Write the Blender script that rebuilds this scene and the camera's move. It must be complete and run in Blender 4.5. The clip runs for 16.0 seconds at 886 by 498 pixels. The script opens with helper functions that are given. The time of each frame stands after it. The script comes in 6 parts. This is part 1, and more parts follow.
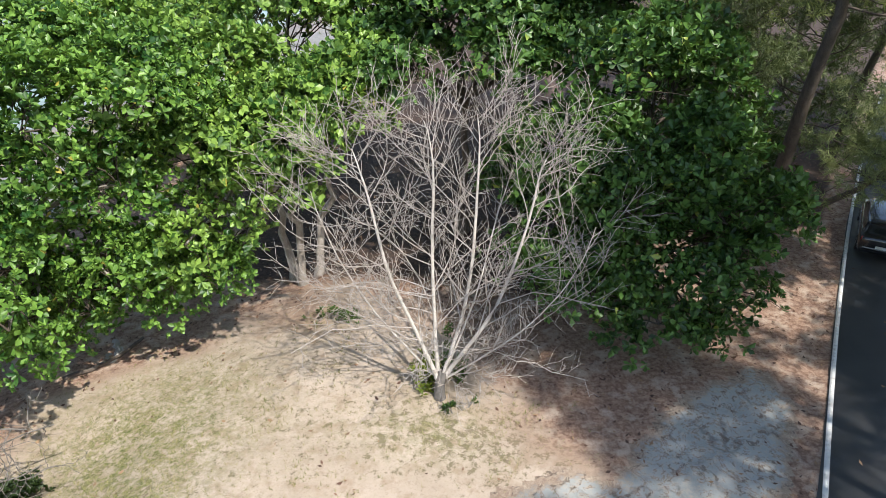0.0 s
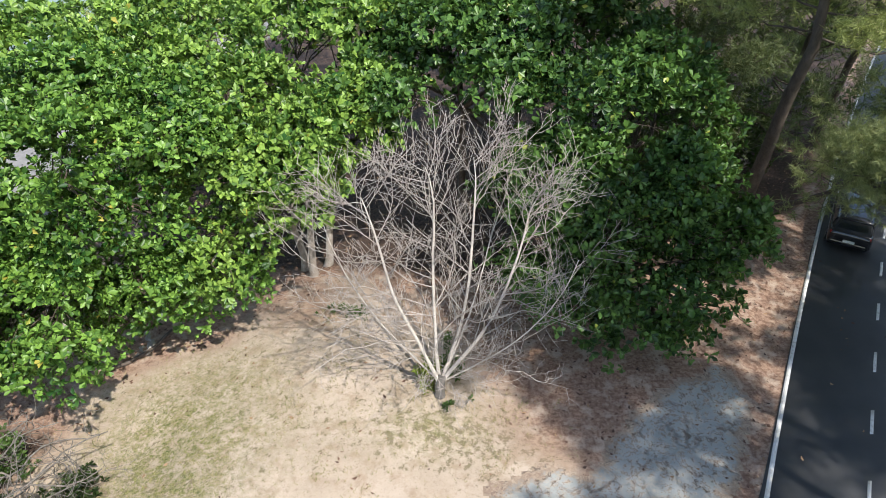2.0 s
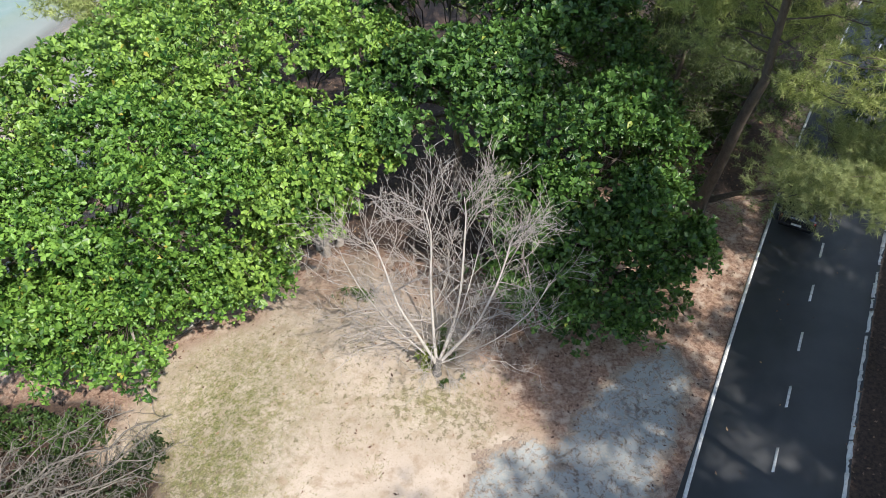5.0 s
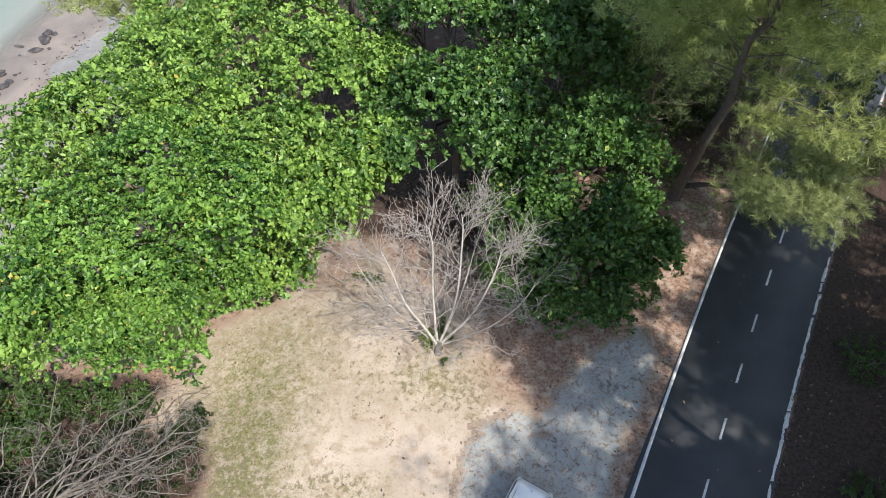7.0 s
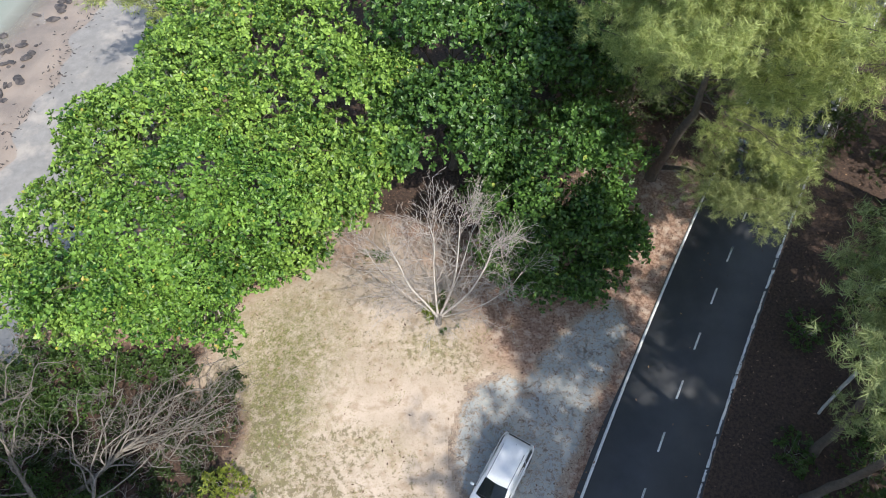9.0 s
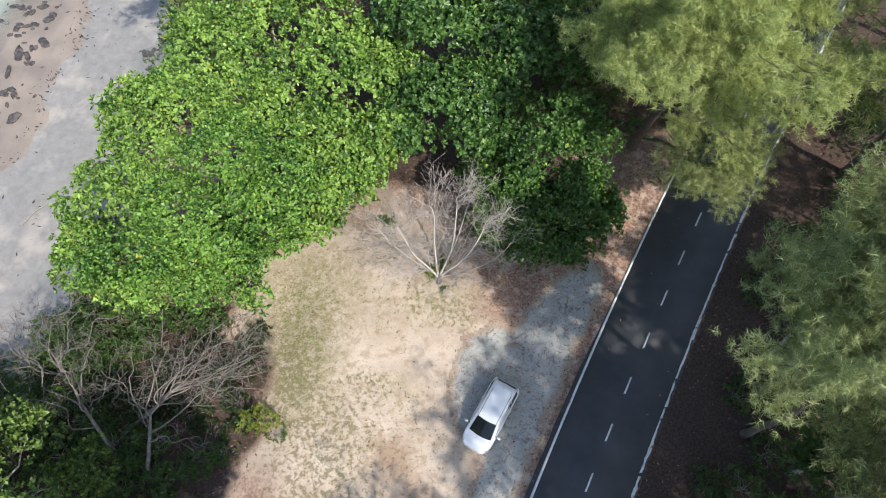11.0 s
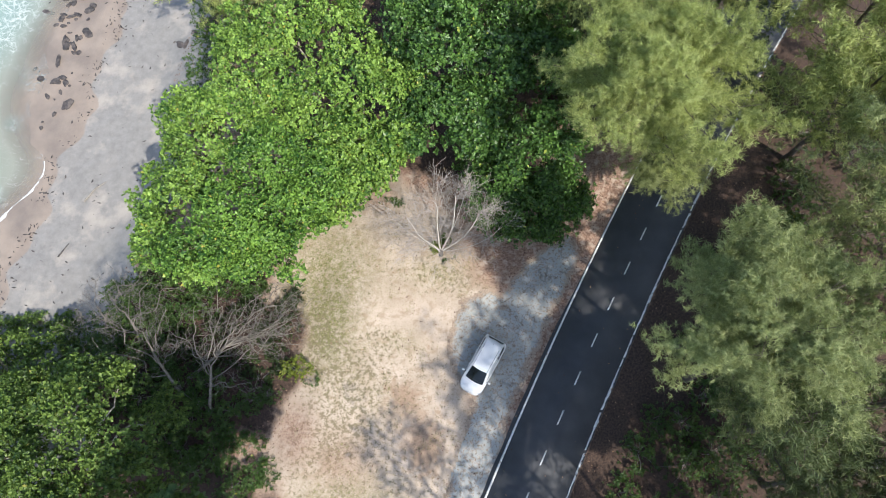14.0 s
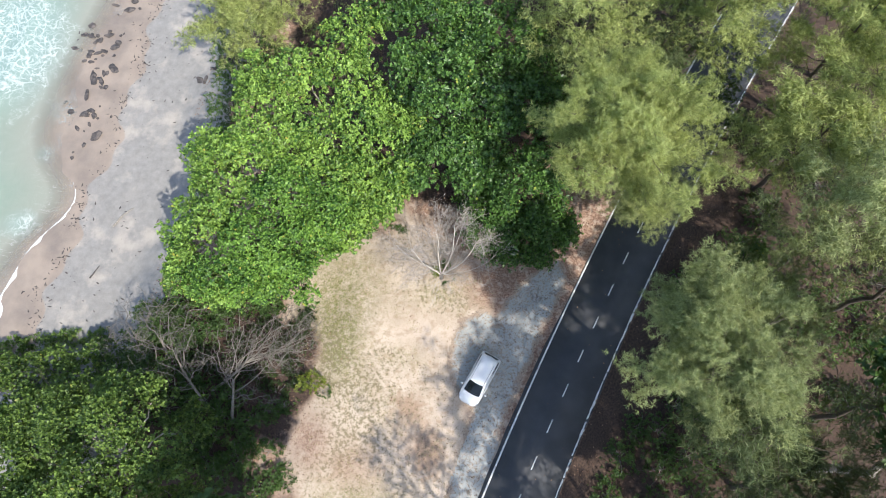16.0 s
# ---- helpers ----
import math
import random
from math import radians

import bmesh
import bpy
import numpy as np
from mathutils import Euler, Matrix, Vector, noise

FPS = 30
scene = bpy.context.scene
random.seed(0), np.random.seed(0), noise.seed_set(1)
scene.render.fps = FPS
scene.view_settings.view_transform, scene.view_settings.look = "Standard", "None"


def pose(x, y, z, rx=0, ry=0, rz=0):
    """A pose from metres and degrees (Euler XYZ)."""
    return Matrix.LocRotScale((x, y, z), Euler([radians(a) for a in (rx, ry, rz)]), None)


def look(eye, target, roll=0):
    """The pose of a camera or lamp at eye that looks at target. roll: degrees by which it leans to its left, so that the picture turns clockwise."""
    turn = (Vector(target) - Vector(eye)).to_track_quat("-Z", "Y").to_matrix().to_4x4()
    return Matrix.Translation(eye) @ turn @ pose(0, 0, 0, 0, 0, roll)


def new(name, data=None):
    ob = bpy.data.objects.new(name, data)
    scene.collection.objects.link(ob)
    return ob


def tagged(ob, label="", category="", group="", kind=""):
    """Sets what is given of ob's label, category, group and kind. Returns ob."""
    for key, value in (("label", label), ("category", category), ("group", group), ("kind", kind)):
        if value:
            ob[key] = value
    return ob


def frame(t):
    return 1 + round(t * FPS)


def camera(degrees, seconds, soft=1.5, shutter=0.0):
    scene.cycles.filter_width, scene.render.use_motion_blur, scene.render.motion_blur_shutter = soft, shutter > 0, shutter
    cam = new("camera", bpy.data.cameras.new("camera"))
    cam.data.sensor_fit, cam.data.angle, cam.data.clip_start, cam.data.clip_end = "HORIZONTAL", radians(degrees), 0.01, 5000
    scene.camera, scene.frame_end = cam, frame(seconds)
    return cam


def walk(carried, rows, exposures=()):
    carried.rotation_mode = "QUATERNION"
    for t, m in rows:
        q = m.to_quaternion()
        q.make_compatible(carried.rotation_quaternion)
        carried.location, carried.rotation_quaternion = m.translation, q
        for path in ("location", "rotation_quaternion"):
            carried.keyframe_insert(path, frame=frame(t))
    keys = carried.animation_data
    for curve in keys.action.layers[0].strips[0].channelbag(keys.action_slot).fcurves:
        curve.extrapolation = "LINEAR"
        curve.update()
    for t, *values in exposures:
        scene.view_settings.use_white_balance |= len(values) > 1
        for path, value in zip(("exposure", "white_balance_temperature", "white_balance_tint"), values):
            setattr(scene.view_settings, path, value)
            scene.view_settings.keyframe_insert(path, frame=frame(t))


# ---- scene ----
cam = camera(64.6, 16.0, 0.9)
METRES, EYE, TILT, LEAN, TURN = 40.0, 13.1, -28.6, 0.0, 0.0
ROWS = [
    (0.0, 0.0, 0.0, 0.0, -0.0, 0.0, -0.0),
    (0.5, -0.0006, -0.0102, 0.0176, -0.05, -1.72, 0.05),
    (1.0, -0.0006, -0.0215, 0.0374, -0.06, -3.5, 0.08),
    (1.5, -0.0, -0.0345, 0.0584, -0.02, -5.26, 0.07),
    (2.0, 0.0002, -0.049, 0.0792, -0.02, -6.93, 0.08),
    (2.5, 0.0014, -0.0626, 0.1007, -0.05, -8.62, 0.12),
    (3.0, 0.0023, -0.0755, 0.1213, -0.08, -10.14, 0.18),
    (3.5, 0.0026, -0.0886, 0.1409, -0.06, -11.7, 0.23),
    (4.0, 0.0039, -0.1007, 0.1598, -0.06, -13.24, 0.3),
    (6.5, 0.0043, -0.1699, 0.2859, -0.07, -21.64, 0.32),
    (7.0, 0.004, -0.1853, 0.3143, -0.11, -23.31, 0.32),
    (7.5, 0.004, -0.2003, 0.3436, -0.11, -25.02, 0.33),
    (8.0, 0.0042, -0.2162, 0.375, -0.12, -26.76, 0.35),
    (8.5, 0.0044, -0.2327, 0.4069, -0.14, -28.43, 0.39),
    (9.0, 0.0048, -0.2488, 0.4362, -0.18, -30.07, 0.42),
    (11.5, 0.01, -0.3292, 0.5938, 0.06, -38.7, 0.49),
    (12.0, 0.0108, -0.3478, 0.6293, 0.09, -40.37, 0.56),
    (12.5, 0.0111, -0.3673, 0.6645, 0.07, -41.32, 0.59),
    (13.0, 0.0111, -0.3847, 0.6956, 0.05, -42.09, 0.62),
    (13.5, 0.0116, -0.4019, 0.7279, 0.06, -42.87, 0.63),
    (14.0, 0.0115, -0.4195, 0.76, 0.02, -43.02, 0.65),
    (14.5, 0.0119, -0.437, 0.7935, 0.02, -42.99, 0.66),
    (15.0, 0.0119, -0.4535, 0.8272, 0.01, -42.99, 0.66),
    (15.5, 0.0118, -0.4678, 0.8561, -0.01, -43.0, 0.67),
    (16.0, 0.012, -0.479, 0.8768, -0.04, -42.97, 0.69),
]
walk(cam, [(t, pose(0, 0, EYE, TILT, LEAN, TURN) @ pose(METRES * x, METRES * y, METRES * z, 90 + pitch, roll, yaw)) for t, x, y, z, yaw, pitch, roll in ROWS],
     [(0, 0.76), (3, 0.76), (6.5, 0.74), (9, 0.70), (12, 0.66), (13.5, 0.69), (15, 0.78), (16, 0.83)])

# ---- world, sun and exposure ----
SUN_AZ, SUN_EL = 143.5, 52.0          # degrees, clockwise from +y; above the horizon
world = bpy.data.worlds.new("sky")
scene.world = world
world.use_nodes = True
_n = world.node_tree.nodes
_sky = _n.new("ShaderNodeTexSky")
_sky.sky_type, _sky.sun_disc = "NISHITA", False
_sky.sun_elevation, _sky.sun_rotation = radians(SUN_EL), radians(SUN_AZ)
_n["Background"].inputs[1].default_value = 0.15
world.node_tree.links.new(_sky.outputs[0], _n["Background"].inputs[0])
sun = new("sun", bpy.data.lights.new("sun", "SUN"))
sun.data.energy, sun.data.angle, sun.data.color = 3.35, radians(0.7), (1.0, 0.955, 0.885)
_to_sun = Vector((math.sin(radians(SUN_AZ)) * math.cos(radians(SUN_EL)), math.cos(radians(SUN_AZ)) * math.cos(radians(SUN_EL)), math.sin(radians(SUN_EL))))
sun.matrix_world = look(_to_sun * 100, (0, 0, 0))

# ---- general helpers ----
rng = np.random.default_rng(7)


def soup(name, V, quads=None, tris=None, smooth=False):
    """A mesh from arrays of corners and faces."""
    V = np.asarray(V, dtype=np.float32).reshape(-1, 3)
    loops, starts, at = [], [], 0
    for F, k in ((quads, 4), (tris, 3)):
        if F is not None and len(F):
            F = np.asarray(F, dtype=np.int32).reshape(-1, k)
            loops.append(F.ravel())
            starts.append(at + np.arange(len(F), dtype=np.int32) * k)
            at += F.size
    loops, starts = np.concatenate(loops), np.concatenate(starts)
    me = bpy.data.meshes.new(name)
    me.vertices.add(len(V))
    me.vertices.foreach_set("co", V.ravel())
    me.loops.add(len(loops))
    me.loops.foreach_set("vertex_index", loops)
    me.polygons.add(len(starts))
    me.polygons.foreach_set("loop_start", starts)
    me.update(calc_edges=True)
    if smooth:
        me.polygons.foreach_set("use_smooth", np.ones(len(starts), dtype=bool))
    return me


def dress(ob, material, parent=None, label=""):
    if material is not None:
        ob.data.materials.append(material)
    if parent is not None:
        ob.parent = parent
    if label:
        ob["label"] = label
    return ob


def part(name, bm, material, parent, label="", smooth=False):
    """A bmesh as one mesh object under a thing or a part."""
    me = bpy.data.meshes.new(name)
    bm.to_mesh(me)
    bm.free()
    if smooth:
        for p in me.polygons:
            p.use_smooth = True
    return dress(new(name, me), material, parent, label)


def piece(name, me, material, parent=None, label=""):
    return dress(new(name, me), material, parent, label)


def unit(v):
    v = np.asarray(v, dtype=float)
    return v / np.maximum(np.linalg.norm(v, axis=-1, keepdims=True), 1e-9)


def smoothstep(a, b, x):
    t = np.clip((np.asarray(x, dtype=float) - a) / (b - a), 0, 1)
    return t * t * (3 - 2 * t)


def tubes(lines, sides=5):
    """Corners and quads of tapered tubes along lines of (points, radii)."""
    Vs, Qs, base = [], [], 0
    ang = np.arange(sides) * 2 * np.pi / sides
    for pts, rad in lines:
        pts, rad = np.asarray(pts, float), np.asarray(rad, float)
        tan = unit(np.gradient(pts, axis=0))
        ref = np.where(np.abs(tan[:, 2:3]) > 0.9, np.array([[1.0, 0, 0]]), np.array([[0, 0, 1.0]]))
        a = unit(np.cross(tan, ref))
        b = np.cross(tan, a)
        ring = pts[:, None] + rad[:, None, None] * (np.cos(ang)[None, :, None] * a[:, None] + np.sin(ang)[None, :, None] * b[:, None])
        n = len(pts)
        Vs.append(ring.reshape(-1, 3))
        i, j = np.meshgrid(np.arange(n - 1), np.arange(sides), indexing="ij")
        k = (j + 1) % sides
        Qs.append(np.stack([base + i * sides + j, base + i * sides + k, base + (i + 1) * sides + k, base + (i + 1) * sides + j], -1).reshape(-1, 4))
        if sides == 4 or sides == 6:
            for off in (0, (n - 1) * sides):
                Qs.append(np.array([[base + off + 0, base + off + 1, base + off + 2, base + off + 3]]))
        base += n * sides
    return np.concatenate(Vs), np.concatenate(Qs)


def bent(a, b, n, sag=0.0, wob=0.0, r=rng):
    """A wavering line from a to b that bows upward by -sag."""
    a, b = np.asarray(a, float), np.asarray(b, float)
    t = np.linspace(0, 1, n)[:, None]
    p = a + (b - a) * t
    d = np.linalg.norm(b - a)
    p[:, 2] -= (sag * d * 4 * t * (1 - t))[:, 0]
    w = r.normal(0, wob * d, (n, 3)) * np.sin(np.pi * np.clip(t, 0, 1))
    return p + w


def lattice(x, y, seed=0):
    """Smooth noise in -1..1 on the plane, from sines of many directions."""
    g = np.random.default_rng(seed)
    out = np.zeros_like(np.asarray(x, float))
    for k in range(10):
        a, f, ph = g.uniform(0, 2 * np.pi), g.uniform(0.6, 1.8), g.uniform(0, 6.28)
        out = out + np.sin((x * np.cos(a) + y * np.sin(a)) * f + ph + 1.3 * np.sin((x * np.sin(a) - y * np.cos(a)) * f * 0.7 + ph))
    return out / 4.5


# ---- the lie of the land ----
WATER = -5.0


def shore(y):
    """x of the water's edge."""
    y = np.asarray(y, float)
    at, to = (-400, -20, 8, 15.1, 20.2, 23.0, 25.4, 27.6, 31, 37.4, 44, 60, 400), (-160, -47, -40.4, -38.1, -36.1, -33.3, -32.7, -34.7, -35.8, -34.8, -32.4, -28, 60)
    return sum(np.interp(y + d, at, to) for d in (-1.2, -0.6, 0.0, 0.6, 1.2)) / 5


def dry(y):
    """x of the line up to which the waves wet the sand."""
    return np.interp(y, (-400, 0, 13.3, 25, 30.5, 40.7, 60, 400), (-150, -38, -34, -31.4, -29.8, -28.4, -24, 64)) + 0.5 * np.sin(np.asarray(y) * 0.7) + 0.3 * np.sin(np.asarray(y) * 1.9)


def land(x, y):
    x, y = np.asarray(x, float), np.asarray(y, float)
    d = -x + 0.35 * (y - 14)
    z = -1.0 * smoothstep(4.5, 11, d)
    s = 0.5 * (x - shore(y)) + 0.5 * (x - dry(y) + 4.3)
    s = np.where(x < shore(y), np.minimum(s, x - shore(y)), np.maximum(s, 0.35 * (x - shore(y)).clip(0, 2)))
    low = -5.0 + 0.075 * np.clip(s, -60, 30) - 0.0006 * np.clip(-s, 0, 80) ** 2
    k = smoothstep(10.5, 18.5, s)
    z = low * (1 - k) + z * k
    right = smoothstep(1.2, 9, x - (8.6 + 0.477 * y + 0.00245 * y * y))
    return z + right * 0.35


def left_line(y):
    return 3.236 + 0.4688 * y + 0.00213 * y * y


def right_line(y):
    return 8.60 + 0.4769 * y + 0.00245 * y * y - 0.10


# ---- materials ----
def mat(name, build):
    m = bpy.data.materials.new(name)
    m.use_nodes = True
    nt = m.node_tree
    bsdf = nt.nodes["Principled BSDF"]

    def node(kind, **kw):
        nd = nt.nodes.new(kind)
        for key, val in kw.items():
            if key == "ins":
                for i, v in val.items():
                    if hasattr(v, "is_output"):
                        nt.links.new(v, nd.inputs[i])
                    else:
                        nd.inputs[i].default_value = v
            else:
                setattr(nd, key, val)
        return nd

    build(nt, bsdf, node)
    return m


def mixc(node, fac, a, b, blend="MIX"):
    nd = node("ShaderNodeMix", data_type="RGBA", blend_type=blend)
    for i, v in ((0, fac), (6, a), (7, b)):
        if hasattr(v, "is_output"):
            nd.id_data.links.new(v, nd.inputs[i])
        else:
            nd.inputs[i].default_value = (*v, 1) if isinstance(v, tuple) and len(v) == 3 else v
    return nd.outputs[2]


def ramp(node, src, lo, hi, a=0.0, b=1.0):
    nd = node("ShaderNodeMapRange", ins={0: src, 1: lo, 2: hi, 3: a, 4: b})
    nd.clamp = True
    return nd.outputs[0]


def tex(node, scale, detail=6, rough=0.6, vec=None, dist=0.0):
    nd = node("ShaderNodeTexNoise", ins={"Scale": scale, "Detail": detail, "Roughness": rough, "Distortion": dist})
    if vec is not None:
        nd.id_data.links.new(vec, nd.inputs["Vector"])
    return nd.outputs[0]


def place(node):
    return node("ShaderNodeNewGeometry").outputs["Position"]


def bump(node, bsdf, height, strength, distance):
    nd = node("ShaderNodeBump", ins={"Strength": strength, "Distance": distance, "Height": height})
    bsdf.id_data.links.new(nd.outputs[0], bsdf.inputs["Normal"])


def math2(node, op, a, b=0.0):
    nd = node("ShaderNodeMath", operation=op)
    for i, v in ((0, a), (1, b)):
        if hasattr(v, "is_output"):
            nd.id_data.links.new(v, nd.inputs[i])
        else:
            nd.inputs[i].default_value = v
    return nd.outputs[0]


def _ground(nt, bsdf, node):
    P = place(node)
    att = node("ShaderNodeVertexColor", layer_name="cover").outputs[0]
    sep = node("ShaderNodeSeparateColor", ins={0: att})
    litter, grass, beach = sep.outputs[0], sep.outputs[1], sep.outputs[2]
    tree_shade = node("ShaderNodeVertexColor", layer_name="cover").outputs[1]
    big, mid, fine, grain = tex(node, 0.35, 5, 0.6, P), tex(node, 1.6, 6, 0.65, P), tex(node, 7, 6, 0.7, P), tex(node, 40, 4, 0.7, P)
    soil = mixc(node, ramp(node, big, 0.35, 0.65), (0.45, 0.36, 0.275), (0.59, 0.485, 0.39))
    soil = mixc(node, ramp(node, mid, 0.50, 0.72), soil, (0.37, 0.27, 0.185))
    wear = node("ShaderNodeSeparateColor", ins={0: node("ShaderNodeVertexColor", layer_name="wear").outputs[0]})
    clump, rust = wear.outputs[0], wear.outputs[1]
    soil = mixc(node, ramp(node, fine, 0.55, 0.66, 0, 0.40), soil, (0.24, 0.175, 0.115))
    soil = mixc(node, ramp(node, math2(node, "ADD", rust, math2(node, "MULTIPLY", math2(node, "SUBTRACT", mid, 0.5), 1.3)), 0.30, 0.75, 0, 0.85), soil, mixc(node, ramp(node, fine, 0.35, 0.65), (0.27, 0.175, 0.115), (0.38, 0.265, 0.185)))
    soil = mixc(node, ramp(node, tex(node, 15, 5, 0.75, P, 0.6), 0.58, 0.68, 0, 0.45), soil, (0.21, 0.155, 0.10))
    rag = tex(node, 3.4, 7, 0.76, P, 0.25)
    tuft = ramp(node, math2(node, "ADD", rag, math2(node, "MULTIPLY", math2(node, "SUBTRACT", clump, 0.5), 0.30)), 0.50, 0.56)
    soil = mixc(node, math2(node, "MULTIPLY", tuft, 0.75), soil, mixc(node, ramp(node, grain, 0.4, 0.6), (0.095, 0.08, 0.038), (0.20, 0.165, 0.085)))
    green = mixc(node, ramp(node, tex(node, 11, 6, 0.75, P, 0.5), 0.42, 0.58), (0.10, 0.122, 0.03), (0.28, 0.265, 0.105))
    gmask = math2(node, "MULTIPLY", grass, ramp(node, math2(node, "ADD", tex(node, 3.0, 6, 0.7, P, 0.5), math2(node, "MULTIPLY", mid, 0.5)), 0.58, 0.76))
    gmask = math2(node, "MULTIPLY", gmask, ramp(node, tex(node, 5.5, 6, 0.75, P, 0.8), 0.40, 0.56))
    col = mixc(node, gmask, soil, green)
    dead = mixc(node, ramp(node, fine, 0.38, 0.62), (0.19, 0.105, 0.072), (0.42, 0.285, 0.205))
    dead = mixc(node, ramp(node, mid, 0.50, 0.62, 0, 0.8), dead, (0.53, 0.42, 0.33))
    dead = mixc(node, ramp(node, grain, 0.54, 0.68, 0, 0.65), dead, (0.10, 0.06, 0.045))
    lmask = math2(node, "MULTIPLY", ramp(node, litter, 0.05, 0.7), ramp(node, math2(node, "ADD", math2(node, "MULTIPLY", math2(node, "ADD", mid, fine), 0.6), litter), 0.62, 0.98))
    col = mixc(node, lmask, col, dead)
    # Tree shade put into the ground colour as a near-black brown.
    shaded_soil = mixc(node, ramp(node, fine, 0.40, 0.62), (0.042, 0.027, 0.020), (0.10, 0.062, 0.044))
    shaded_soil = mixc(node, ramp(node, tex(node, 13, 5, 0.75, P), 0.60, 0.68, 0, 0.6), shaded_soil, (0.20, 0.14, 0.10))
    col = mixc(node, ramp(node, math2(node, "ADD", tree_shade, math2(node, "MULTIPLY", math2(node, "SUBTRACT", mid, 0.5), 0.7)), 0.35, 0.65), col, shaded_soil)
    sand = mixc(node, ramp(node, mid, 0.35, 0.7), (0.235, 0.225, 0.21), (0.31, 0.295, 0.275))
    sand = mixc(node, ramp(node, big, 0.52, 0.66, 0, 0.7), sand, (0.45, 0.40, 0.345))
    wet = ramp(node, math2(node, "ADD", wear.outputs[2], math2(node, "MULTIPLY", math2(node, "SUBTRACT", mid, 0.5), 0.35)), 0.42, 0.58)
    sand = mixc(node, wet, sand, mixc(node, ramp(node, big, 0.35, 0.65), (0.225, 0.185, 0.155), (0.34, 0.275, 0.22)))
    bmask = ramp(node, math2(node, "ADD", beach, math2(node, "MULTIPLY", math2(node, "SUBTRACT", mid, 0.5), 0.5)), 0.4, 0.6)
    col = mixc(node, bmask, col, sand)
    nt.links.new(col, bsdf.inputs["Base Color"])
    nt.links.new(math2(node, "SUBTRACT", 0.95, math2(node, "MULTIPLY", math2(node, "MULTIPLY", wet, bmask), 0.45)), bsdf.inputs["Roughness"])
    bump(node, bsdf, math2(node, "ADD", fine, math2(node, "MULTIPLY", grain, 0.5)), 0.55, 0.05)


M_GROUND = mat("ground", _ground)


def _asphalt(nt, bsdf, node):
    P = place(node)
    a, b, c = tex(node, 0.5, 5, 0.6, P), tex(node, 9, 5, 0.7, P), tex(node, 120, 3, 0.6, P)
    col = mixc(node, ramp(node, a, 0.35, 0.65), (0.046, 0.047, 0.051), (0.068, 0.069, 0.073))
    col = mixc(node, ramp(node, c, 0.45, 0.75, 0, 0.5), col, (0.085, 0.085, 0.087))
    col = mixc(node, ramp(node, b, 0.62, 0.8, 0, 0.3), col, (0.10, 0.085, 0.07))
    nt.links.new(col, bsdf.inputs["Base Color"])
    bsdf.inputs["Roughness"].default_value = 0.6
    bump(node, bsdf, c, 0.5, 0.01)


M_ASPHALT = mat("asphalt", _asphalt)


def _old(nt, bsdf, node):
    P = place(node)
    a, b, c = tex(node, 0.7, 6, 0.65, P, 0.4), tex(node, 5, 6, 0.7, P), tex(node, 70, 4, 0.65, P)
    col = mixc(node, ramp(node, a, 0.35, 0.62), (0.32, 0.345, 0.335), (0.42, 0.435, 0.415))
    col = mixc(node, ramp(node, c, 0.45, 0.75, 0, 0.6), col, (0.46, 0.44, 0.41))
    depth = node("ShaderNodeSeparateColor", ins={0: node("ShaderNodeVertexColor", layer_name="depth").outputs[0]}).outputs[0]
    rub = math2(node, "ADD", math2(node, "MULTIPLY", a, 0.9), math2(node, "MULTIPLY", b, 0.55))
    worn = ramp(node, math2(node, "SUBTRACT", rub, math2(node, "MULTIPLY", depth, 0.55)), 0.40, 0.56)
    col = mixc(node, ramp(node, b, 0.46, 0.62, 0, 0.75), col, (0.53, 0.45, 0.36))
    soil = mixc(node, ramp(node, b, 0.36, 0.62), (0.28, 0.195, 0.14), (0.52, 0.42, 0.32))
    soil = mixc(node, ramp(node, c, 0.52, 0.68, 0, 0.6), soil, (0.12, 0.07, 0.05))
    col = mixc(node, worn, col, soil)
    vo = node("ShaderNodeTexVoronoi", feature="DISTANCE_TO_EDGE", ins={"Scale": 0.55})
    warp = node("ShaderNodeTexNoise", ins={"Vector": P, "Scale": 1.5, "Detail": 5})
    mixv = node("ShaderNodeVectorMath", operation="MULTIPLY_ADD", ins={0: warp.outputs["Color"], 1: (0.9, 0.9, 0.9), 2: P})
    nt.links.new(mixv.outputs[0], vo.inputs["Vector"])
    crack = math2(node, "MULTIPLY", ramp(node, vo.outputs[0], 0.0, 0.035, 1, 0), ramp(node, tex(node, 0.9, 5, 0.7, P), 0.44, 0.60))
    vein = math2(node, "ABSOLUTE", math2(node, "SUBTRACT", tex(node, 1.1, 6, 0.68, P, 1.0), 0.5))
    col = mixc(node, math2(node, "MULTIPLY", ramp(node, vein, 0.004, 0.022, 0.85, 0), ramp(node, b, 0.40, 0.52)), col, (0.27, 0.185, 0.14))
    col = mixc(node, math2(node, "MULTIPLY", crack, 0.6), col, (0.12, 0.095, 0.08))
    pit = math2(node, "MULTIPLY", ramp(node, tex(node, 5.0, 7, 0.72, P, 0.5), 0.55, 0.60), ramp(node, a, 0.36, 0.5))
    col = mixc(node, math2(node, "MULTIPLY", pit, 0.75), col, (0.15, 0.115, 0.09))
    nt.links.new(col, bsdf.inputs["Base Color"])
    bsdf.inputs["Roughness"].default_value = 0.9
    bump(node, bsdf, math2(node, "ADD", c, math2(node, "SUBTRACT", math2(node, "SUBTRACT", b, crack), pit)), 0.6, 0.03)


M_OLD = mat("old_asphalt", _old)


